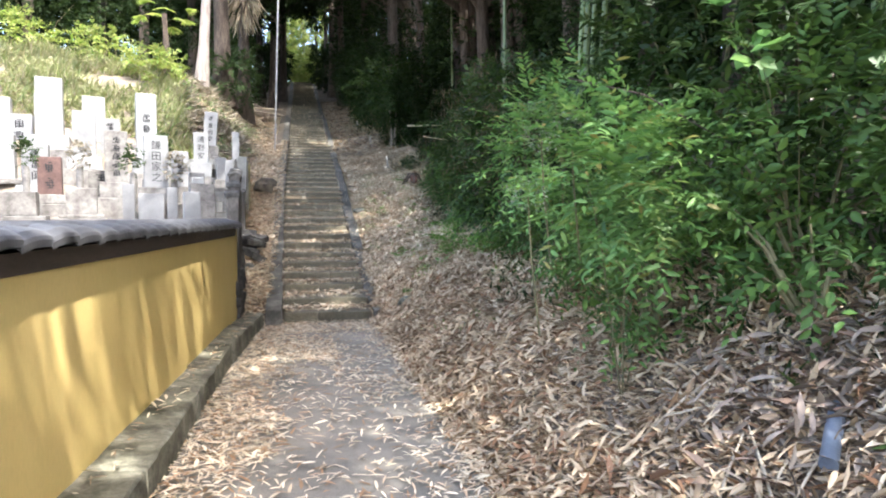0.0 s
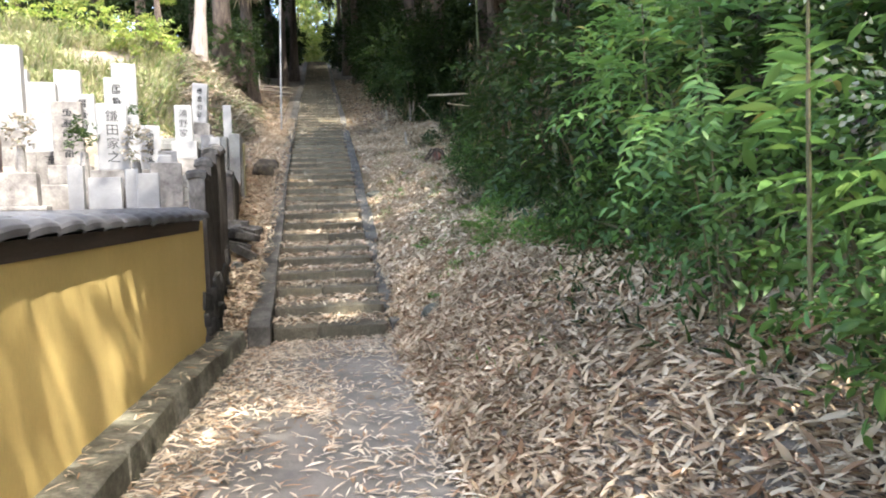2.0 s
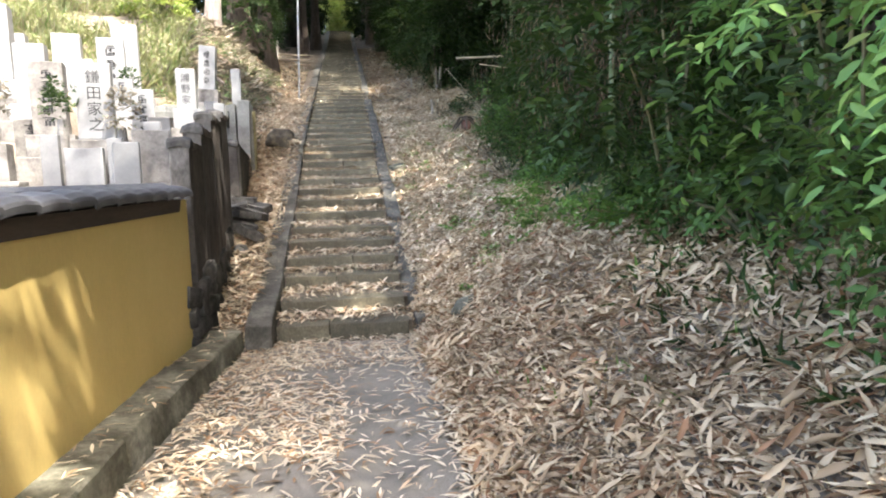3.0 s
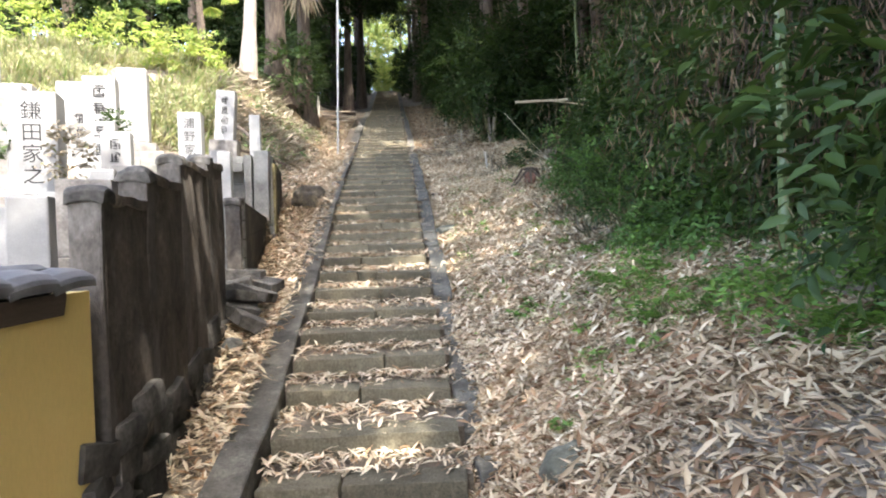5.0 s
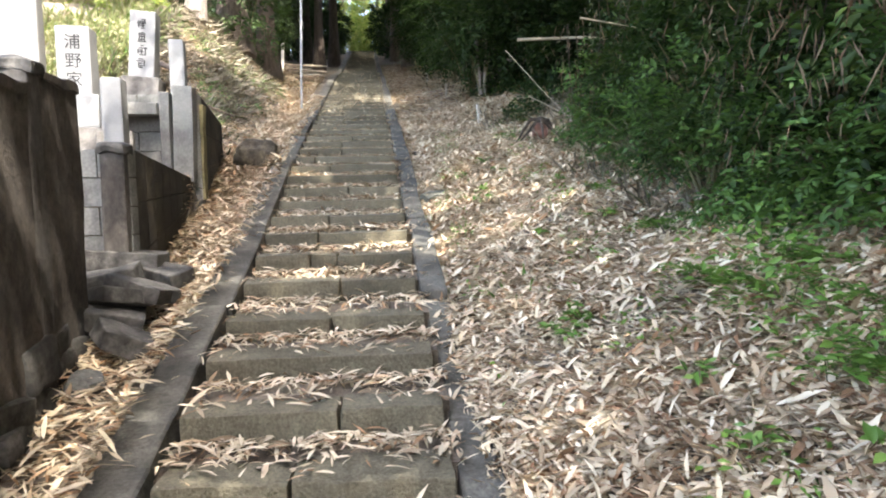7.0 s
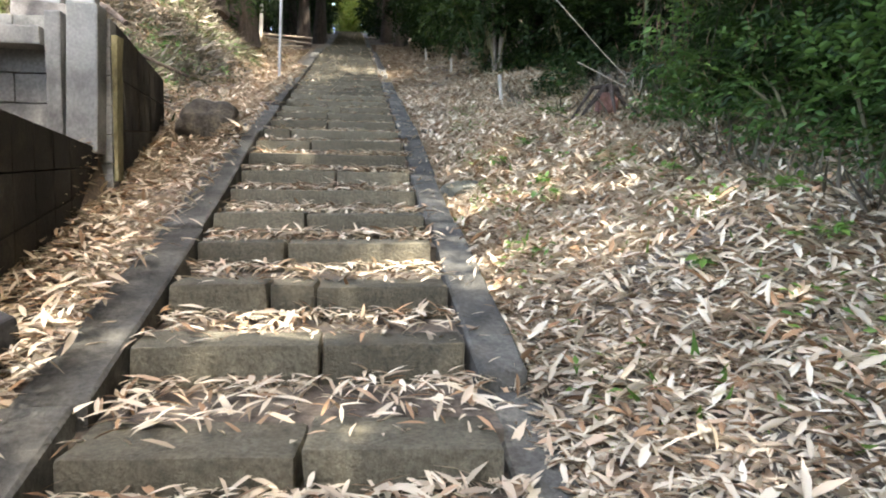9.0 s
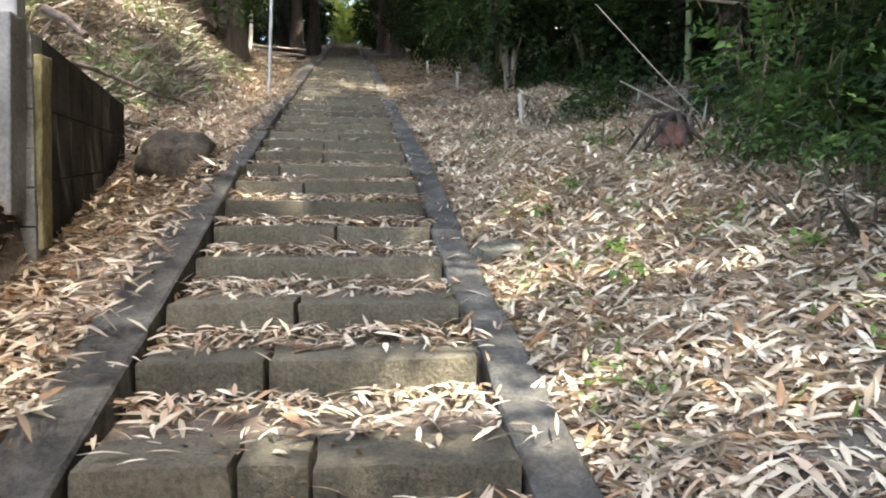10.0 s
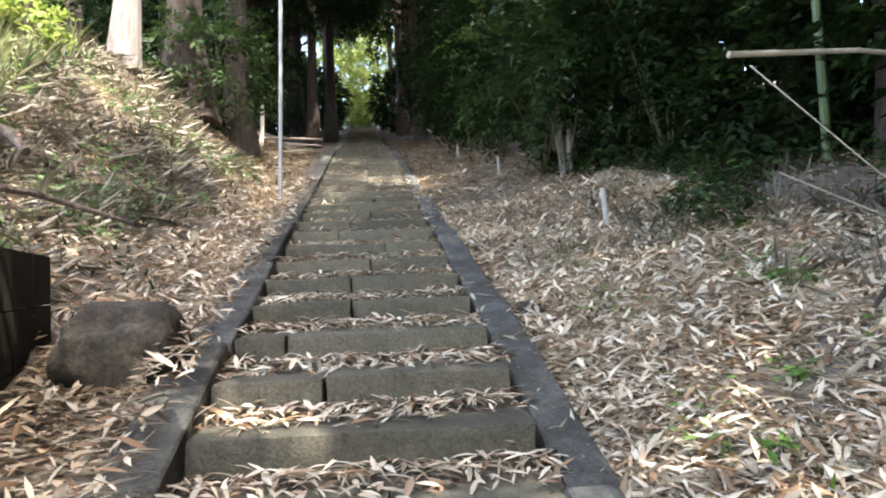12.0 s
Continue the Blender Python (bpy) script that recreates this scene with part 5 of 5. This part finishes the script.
# small stump-root tangle and sapling on the right
sap = shrub(3.05, 22.6, 0.7, 0.8, 0.6, 1.5, 260, 9, 0.13, 0.42, M_SHRUB, "young tree with two thin trunks and dark leaves", "sapling", "", 0.4, 0.7)
part("trunk", tube([(-0.03, 0, -0.05), (-0.06, 0, 0.6), (-0.1, 0, 1.3)], [0.05, 0.042, 0.03], 8), M_BARKPALE, sap)
part("trunk", tube([(0.06, 0.02, -0.05), (0.08, 0.02, 0.6), (0.12, 0, 1.3)], [0.045, 0.04, 0.03], 8), M_BARKPALE, sap)
root = thing("root_stump", 2.7, 16.2, float(ground_z(2.7, 16.2)) + 0.03, "torn reddish-brown stump with twisted roots", "stump")
part("wood", boulder(0.18, 0.16, 0.2, 2.2, 3, 0.45), surface("torn_wood", [(0.06, 0.03, 0.022), (0.14, 0.07, 0.052), (0.25, 0.14, 0.11)], 0.4, 7, 40, 0.9, 0.8, vary=0), root, m=pose(0, 0, 0.1), smooth=True)
for a in (0.4, 1.5, 2.7, 3.6, 4.6, 5.6):
    part("root", tube([(0, 0, 0.25), (0.12 * math.cos(a), 0.12 * math.sin(a), 0.2 + 0.05 * math.sin(3 * a)), (0.3 * math.cos(a), 0.3 * math.sin(a), -0.02)], [0.03, 0.022, 0.01], 6), M_BARK, root)

# hemp palm over the bank, dry fronds on the big trunk
def fan_palm(x, y, z, scale, label, n=9):
    root = thing("fan_palm", x, y, z, label, "palm")
    P, D, N = [], [], []
    for k in range(n):
        a = 2 * math.pi * k / n
        c = Vector((math.cos(a), math.sin(a), 0.35 - 0.3 * (k % 3))).normalized() * 0.7 * scale
        for j in range(17):
            b = (j / 16 - 0.5) * 2.6
            side = c.cross(Vector((0, 0, 1))).normalized()
            P.append(c)
            D.append(c.normalized() * math.cos(b) + side * math.sin(b) + Vector((0, 0, -0.25)))
            N.append((0, 0, 1))
    leaves("frond_leaves", np.array(P), np.array(D), np.array(N, float), np.full(len(P), 0.42 * scale), np.full(len(P), 0.045 * scale), M_BRIGHT, root)
    zg = float(ground_z(x, y))
    part("trunk", tube([(0, 0, zg - z - 0.1), (0.05, 0, (zg - z) / 2), (0, 0, 0.05)], [0.11, 0.1, 0.08], 10), M_BARK, root)


fan_palm(-4.35, 23.4, 8.1, 1.0, "sunlit hemp palm with fan leaves on the bank")
P, d = ellipsoid_points(150, (-2.05, 26.4, 9.6), (0.5, 0.4, 0.9), 0.1)
root = thing("dry_fronds", -2.05, 26.4, 8.6, "hanging dry palm fronds on a dark trunk", "fronds")
leaves("frond_leaves", P - np.array([-2.05, 26.4, 8.6]), d * 0.5 + np.array([0, 0, -1.0]), rand_dirs(150), rng.uniform(0.5, 0.9, 150), np.full(150, 0.05), M_PALMDRY, root)


# ---- ground cover ----
def scatter(n, x0, x1, y0, y1, keep=None):
    x, y = rng.uniform(x0, x1, n), rng.uniform(y0, y1, n)
    if keep is not None:
        k = keep(x, y)
        x, y = x[k], y[k]
    return x, y


def lying(name, x, y, z, lmin, lmax, ratio, material, label, category, tilt=0.25, parent=None, lift=0.012, fold=0.16, droop=0.1, fine=True):
    n = len(x)
    a = rng.uniform(0, 2 * math.pi, n)
    D = np.stack([np.cos(a), np.sin(a), rng.normal(size=n) * tilt], axis=1)
    N = np.stack([rng.normal(size=n) * tilt, rng.normal(size=n) * tilt, np.ones(n)], axis=1)
    L = rng.uniform(lmin, lmax, n)
    P = np.stack([x, y, z + lift + rng.uniform(0, 0.02, n)], axis=1) - D * L[:, None] * 0.5 * np.array([1, 1, 0])
    ob = leaves(name, P, D, N, L, L * ratio * rng.uniform(0.7, 1.3, n), material, parent, fold, droop, 0.45, fine)
    return tagged(ob, label, category, kind="stuff")


LIT = "dry fallen bamboo leaves carpeting the ground"
x, y = scatter(62000, 1.0, 2.8, 1.0, 11.0, lambda x, y: rng.random(len(x)) < np.clip(1.25 - 0.3 * np.abs(x - 1.6), 0.3, 1))
lying("leaf_litter", x, y, ground_z(x, y), 0.05, 0.15, 0.19, M_LITTER_DARK, LIT, "leaves", 0.55, droop=0.2, fold=0.22)
x, y = scatter(132000, 1.0, 3.5, 9.5, 22.0, lambda x, y: rng.random(len(x)) < np.clip(1.4 - 0.4 * np.abs(x - 1.4), 0.2, 1))
lying("leaf_litter", x, y, ground_z(x, y), 0.045, 0.135, 0.205, M_LITTER, LIT, "leaves", 0.5, droop=0.2, fold=0.22)
x, y = scatter(11000, 0.9, 3.2, 21.5, 40.0)
lying("leaf_litter", x, y, ground_z(x, y), 0.10, 0.2, 0.2, M_LITTER, LIT, "leaves", 0.3, fine=False)
x, y = scatter(20000, -1.3, -0.45, 9.6, 24.0, lambda x, y: (x < left_edge(y) - 0.22) | (rng.random(len(x)) < 0.25))
lying("leaf_litter", x, y, ground_z(x, y) + np.where(x > left_edge(y) - 0.26, 0.16, 0.0), 0.07, 0.16, 0.17, M_LITTER, LIT, "leaves", 0.35)
x, y = scatter(13000, -3.3, -0.9, 17.2, 31.0)
lying("leaf_litter", x, y, ground_z(x, y), 0.08, 0.18, 0.19, M_LITTER, LIT, "leaves", 0.4, fine=False)
# on the level path: drifts at both sides, sparse on the middle
def drift(x, y):
    patch = np.sin(x * 3.1 + y * 1.9) + np.sin(y * 2.7 - x * 2.2) + np.sin(y * 0.9 + x * 5)
    d = 0.16 + 0.9 * np.exp(-((x - 1.12) / 0.2) ** 2) + 0.7 * np.exp(-((x + 0.62 - 0.05 * (y - 4)) / 0.26) ** 2) + 0.55 * (patch > 0.5) * (x < 0.35) + 0.22 * (patch > 1.2) + 0.5 * (y > 8.6)
    return (x > -0.9 + 0.066 * (y - 3.85)) & (rng.random(len(x)) < np.clip(d, 0, 1))


x, y = scatter(24000, -0.95, 1.2, 0.3, 9.75, drift)
lying("leaf_litter", x, y, np.full(len(x), 0.012), 0.05, 0.13, 0.17, M_LITTER, "dry bamboo leaves scattered on the asphalt path", "leaves", 0.12, lift=0.006)
# on the treads, drifted to the back of each
X, Y, Z = [], [], []
for (n, y, z0, z1), nxt in zip(TOPS, TOPS[1:]):
    k = 380 if n < 16 else (300 if n < 30 else (150 if n < 44 else 60))
    u = rng.beta(2.6, 1.0, k)
    u[: k // 8] = rng.uniform(0, 1, k // 8)
    X.append(rng.uniform(left_edge(y) - 0.02, right_edge(y) + 0.06, k))
    Y.append(y + 0.03 + u * (nxt[1] - y - 0.05))
    Z.append(np.full(k, z1) + 0.02 * (u > 0.6))
lying("leaf_litter", np.concatenate(X), np.concatenate(Y), np.concatenate(Z), 0.06, 0.15, 0.17, M_LITTER, "dry bamboo leaves drifted on the stone treads", "leaves", 0.3, droop=0.18)
x, y = scatter(260, 0.0, 1.0, 9.7, 24.0)
side = rng.random(len(x)) < 0.5
x = np.where(side, left_edge(y) - 0.24 + 0.22 * x, right_edge(y) + 0.02 + 0.2 * x)
lying("leaf_litter", x, y, np.array([nosing(v) for v in y]) + np.where(side, 0.03, -0.035), 0.06, 0.13, 0.16, M_LITTER, "dry bamboo leaves lying on the border stones", "leaves", 0.25)
x, y = scatter(500, -1.05, -0.62, 0.3, 9.4, lambda x, y: (x > wall_x(y) + 0.02) & (x < -0.92 + 0.066 * (y - 3.85)))
lying("leaf_litter", x, y, np.full(len(x), 0.215), 0.05, 0.12, 0.17, M_LITTER, "dry bamboo leaves lying on the kerb", "leaves", 0.15)


def blades(name, x, y, z, lmin, lmax, w, material, label, category, lean=(0, 0, 1.0), rnd=0.45, droop=0.25):
    n = len(x)
    D = rng.normal(size=(n, 3)) * rnd + np.array(lean)
    L = rng.uniform(lmin, lmax, n)
    ob = leaves(name, np.stack([x, y, z - 0.01], axis=1), D, rand_dirs(n), L, np.full(n, w) * rng.uniform(0.6, 1.4, n), material, None, 0.1, droop, 0.35)
    return tagged(ob, label, category, kind="stuff")


# sunlit grass bank behind the graves, dead grass on the cut bank by the stairs
def cover(name, x, y, z, up, leaf, ratio, material, label, category, face=(0.2, -0.5, 0.8)):
    n = len(x)
    D = rng.normal(size=(n, 3)) * np.array([1, 1, 0.35])
    N = rng.normal(size=(n, 3)) * 0.35 + np.array(face)
    L = leaf * rng.uniform(0.6, 1.3, n)
    ob = leaves(name, np.stack([x, y, z + up * rng.random(n) ** 1.5], axis=1), D, N, L, L * ratio, material, None, 0.15, 0.15)
    return tagged(ob, label, category, kind="stuff")


def bank_keep(x, y):
    lump = np.sin(x * 1.9 + y * 0.7) + np.sin(y * 2.3 - x * 0.6) + np.sin(x * 0.8 - y * 1.6)
    return (y > 18.2 + 0.1 * (-x - 2)) & (x < -2.7 - 0.22 * (y - 18)) & (lump > -1.1)


x, y = scatter(70000, -14, -2.4, 17.8, 26.0, bank_keep)
lump = 0.25 + 0.2 * np.sin(x * 2.3 + y) * np.sin(y * 1.9 - x)
cover("bank_weeds", x, y, ground_z(x, y), 1.2 * lump, 0.075, 0.4, M_GRASS, "sunlit yellow-green weeds covering the bank", "weeds")
x, y = scatter(16000, -14, -2.2, 17.5, 25.5, bank_keep)
blades("bank_grass", x, y, ground_z(x, y), 0.2, 0.55, 0.018, M_GRASS, "sunlit yellow-green grass covering the bank", "grass", (0.3, -0.45, 0.7))
x, y = scatter(9000, -3.9, -1.75, 18.0, 25.5, lambda x, y: np.sin(x * 4 + y * 1.3) + np.sin(y * 3 - x * 2) > -1.1)
blades("dead_grass", x, y, ground_z(x, y) + 0.02, 0.14, 0.4, 0.006, M_DRYGRASS, "hanging dead grass on the cut bank", "grass", (0.6, -0.45, -0.3), 0.5)
x, y = scatter(5200, -3.9, -1.7, 18.4, 25.0, lambda x, y: np.sin(x * 3.3 + y * 1.9) + np.sin(y * 2.6 - x * 1.4) > 0.7)
cover("weeds", x, y, ground_z(x, y), 0.16, 0.07, 0.45, M_NANDINA, "patchy green weeds on the cut bank", "weeds")
x, y = scatter(1100, -3.0, -1.1, 17.6, 28)
blades("weeds", x, y, ground_z(x, y), 0.05, 0.16, 0.022, M_SHRUB, "small green weeds on the bank", "weeds", (0.1, -0.1, 0.8), 0.9)
x, y = scatter(8000, 2.3, 3.5, 8.0, 16.0, lambda x, y: np.sin(x * 5 + y * 2.7) + np.sin(y * 3.3 - x * 2) + (x - 2.75) * 4 > 0.5)
cover("weeds", x, y, ground_z(x, y), 0.24, 0.065, 0.42, M_GLOSSY, "dark green weeds at the edge of the litter", "weeds")
x, y = scatter(5200, 1.25, 2.7, 9.5, 19.0, lambda x, y: np.sin(x * 4.3 + y * 2.2) * np.sin(y * 2.9 - x * 3) > 0.55)
cover("weeds", x, y, ground_z(x, y) + 0.02, 0.13, 0.045, 0.4, M_FERN, "scattered small green weeds among the dry leaves", "weeds")
x, y = scatter(6000, -3.6, -1.5, 18.0, 26.0, lambda x, y: np.sin(x * 3.1 + y * 2.3) + np.sin(y * 1.7 - x * 2.4) > 0.6)
cover("weeds", x, y, ground_z(x, y), 0.2, 0.07, 0.42, M_GLOSSY, "patchy dark green weeds on the cut bank", "weeds")
# ferns and weeds at the thicket foot
for k in range(46):
    fx, fy = rng.uniform(2.3, 3.3), rng.uniform(7.8, 12.4)
    if math.sin(fx * 5 + fy * 2) + math.sin(fy * 3.1) < -0.3:
        continue
    root = thing("fern", fx, fy, float(ground_z(fx, fy)), "low bright green fern at the thicket foot", "fern", "ferns on the bank")
    n = 14
    a = rng.uniform(0, 6.28, n)
    way = np.stack([np.cos(a), np.sin(a), rng.uniform(0.3, 1.0, n)], axis=1)
    tagged(leaves("fronds", *sprays(np.zeros((n, 3)), way, rng.uniform(0.25, 0.45, n), 22, 0.06, 0.3, 0.9, 1.1, 0.5), M_FERN, root), kind="stuff")
x, y = scatter(5000, 2.2, 3.3, 7.8, 12.2, lambda x, y: (np.sin(x * 4 + y * 1.7) + np.sin(y * 2.6 - x) + (x - 2.5) * 1.5 > 0.15))
cover("ground_weeds", x, y, ground_z(x, y), 0.3, 0.06, 0.4, M_FERN, "bright green weeds carpeting the thicket foot", "weeds")
x, y = scatter(1500, 1.2, 2.3, 6.0, 20.0, lambda x, y: np.sin(x * 3 + y * 1.3) * np.sin(y * 2.1 + x * 4) > 0.35)
blades("weeds", x, y, ground_z(x, y), 0.04, 0.12, 0.022, M_FERN, "small green weeds among the dry leaves", "weeds", (0, 0, 0.7), 0.7)
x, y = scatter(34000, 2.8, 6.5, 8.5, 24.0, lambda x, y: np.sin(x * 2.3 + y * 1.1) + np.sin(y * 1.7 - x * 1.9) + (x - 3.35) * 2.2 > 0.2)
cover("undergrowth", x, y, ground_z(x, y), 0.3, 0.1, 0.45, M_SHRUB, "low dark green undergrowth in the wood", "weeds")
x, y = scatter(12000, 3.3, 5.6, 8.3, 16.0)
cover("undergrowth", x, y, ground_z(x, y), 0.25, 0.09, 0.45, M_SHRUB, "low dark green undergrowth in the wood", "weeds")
x, y = scatter(9000, 2.6, 6.5, 12.0, 24.0)
lying("leaf_litter", x, y, ground_z(x, y), 0.07, 0.16, 0.18, M_LITTER_DARK, LIT, "leaves", 0.4, fine=False)
x, y = scatter(5000, 2.5, 4.2, 12.0, 20.5, lambda x, y: np.sin(x * 4 + y * 2.1) + np.sin(y * 2.9 - x) > -0.4)
blades("dead_grass", x, y, ground_z(x, y), 0.1, 0.3, 0.005, M_DRYGRASS, "tangled dead grass at the thicket foot", "grass", (-0.3, -0.3, 0.35), 0.7)
x, y = scatter(2200, 2.0, 3.2, 1.0, 7.5)
blades("undergrowth", x, y, ground_z(x, y), 0.06, 0.18, 0.03, M_SHRUB, "low dark green undergrowth on the bank", "weeds", (-0.2, -0.2, 0.5), 0.7)


# single broad-leaved weeds rising out of the litter
def weed(x, y, size, count):
    root = thing("weed", x, y, float(ground_z(x, y)) + 0.01, "fresh green broad-leaved weed in the dry litter", "weed", "weeds in the litter")
    tips = [Vector((rng.uniform(-1, 1) * size, rng.uniform(-1, 1) * size, size * rng.uniform(0.5, 1.1))) for _ in range(count)]
    for t in tips:
        part("stem", tube([(0, 0, -0.02), (t.x * 0.4, t.y * 0.4, t.z * 0.7), tuple(t)], [0.0025, 0.002, 0.0012], 4), M_STEM, root)
    base = np.repeat(np.array([tuple(t) for t in tips]), 5, axis=0) * np.array([1, 1, 0.75]) + rng.normal(size=(count * 5, 3)) * size * 0.12
    n = len(base)
    D = rng.normal(size=(n, 3)) * np.array([1, 1, 0.3])
    L = rng.uniform(0.04, 0.075, n)
    tagged(leaves("leaves", base, D, np.tile([0.0, -0.2, 1.0], (n, 1)) + rng.normal(size=(n, 3)) * 0.25, L, L * rng.uniform(0.45, 0.6, n), M_FERN, root, fine=True), kind="stuff")


for x, y, size, count in ((2.2, 10.25, 0.16, 9), (2.34, 10.1, 0.2, 11), (1.86, 10.18, 0.13, 7), (2.42, 10.8, 0.16, 8), (2.12, 9.7, 0.13, 6), (1.95, 10.7, 0.1, 5), (2.5, 9.9, 0.2, 10), (1.66, 11.6, 0.11, 7), (1.76, 11.72, 0.1, 6), (1.74, 14.65, 0.1, 5),
                          (1.78, 14.95, 0.1, 5), (2.05, 15.5, 0.11, 5), (1.7, 15.9, 0.09, 4), (2.0, 16.2, 0.1, 5), (2.3, 12.9, 0.12, 6), (2.5, 13.4, 0.13, 6), (1.55, 9.55, 0.09, 5), (2.45, 16.9, 0.12, 6), (2.4, 14.3, 0.12, 6), (1.9, 13.0, 0.08, 4)):
    weed(x, y, size, count)

# grey sheaths and broken canes heaped at the near bank
n = 900
x, y = rng.normal(2.0, 0.24, n), rng.normal(2.25, 0.35, n)
lying("dry_sheaths", x, y, ground_z(x, y) + rng.uniform(0, 0.07, n), 0.08, 0.17, 0.2, leafy("dry_sheaths", [(0.08, 0.062, 0.046), (0.16, 0.128, 0.1), (0.27, 0.22, 0.175), (0.15, 0.09, 0.06)], 0.85, 0.05, 0.15), "heap of grey dry bamboo sheaths on the bank", "sheaths", 0.6, droop=0.2, fold=0.25)
for k in range(14):
    x, y, a = rng.uniform(1.6, 2.3), rng.uniform(1.9, 3.0), rng.uniform(0, 6.28)
    l = rng.uniform(0.25, 0.6)
    z = float(ground_z(x, y))
    d = Vector((math.cos(a), math.sin(a), 0)) * l / 2
    p, q = Vector((x, y, 0)) - d, Vector((x, y, 0)) + d
    p.z, q.z = float(ground_z(p.x, p.y)) + 0.03, float(ground_z(q.x, q.y)) + 0.06
    ob = link("broken_cane", tube([p, p.lerp(q, 0.5) + Vector((0, 0, 0.02)), q], [0.007, 0.006, 0.004], 6), M_DRYCULM, smooth=True)
    tagged(ob, "short broken dry cane lying on the litter", "cane", "broken canes on the bank")
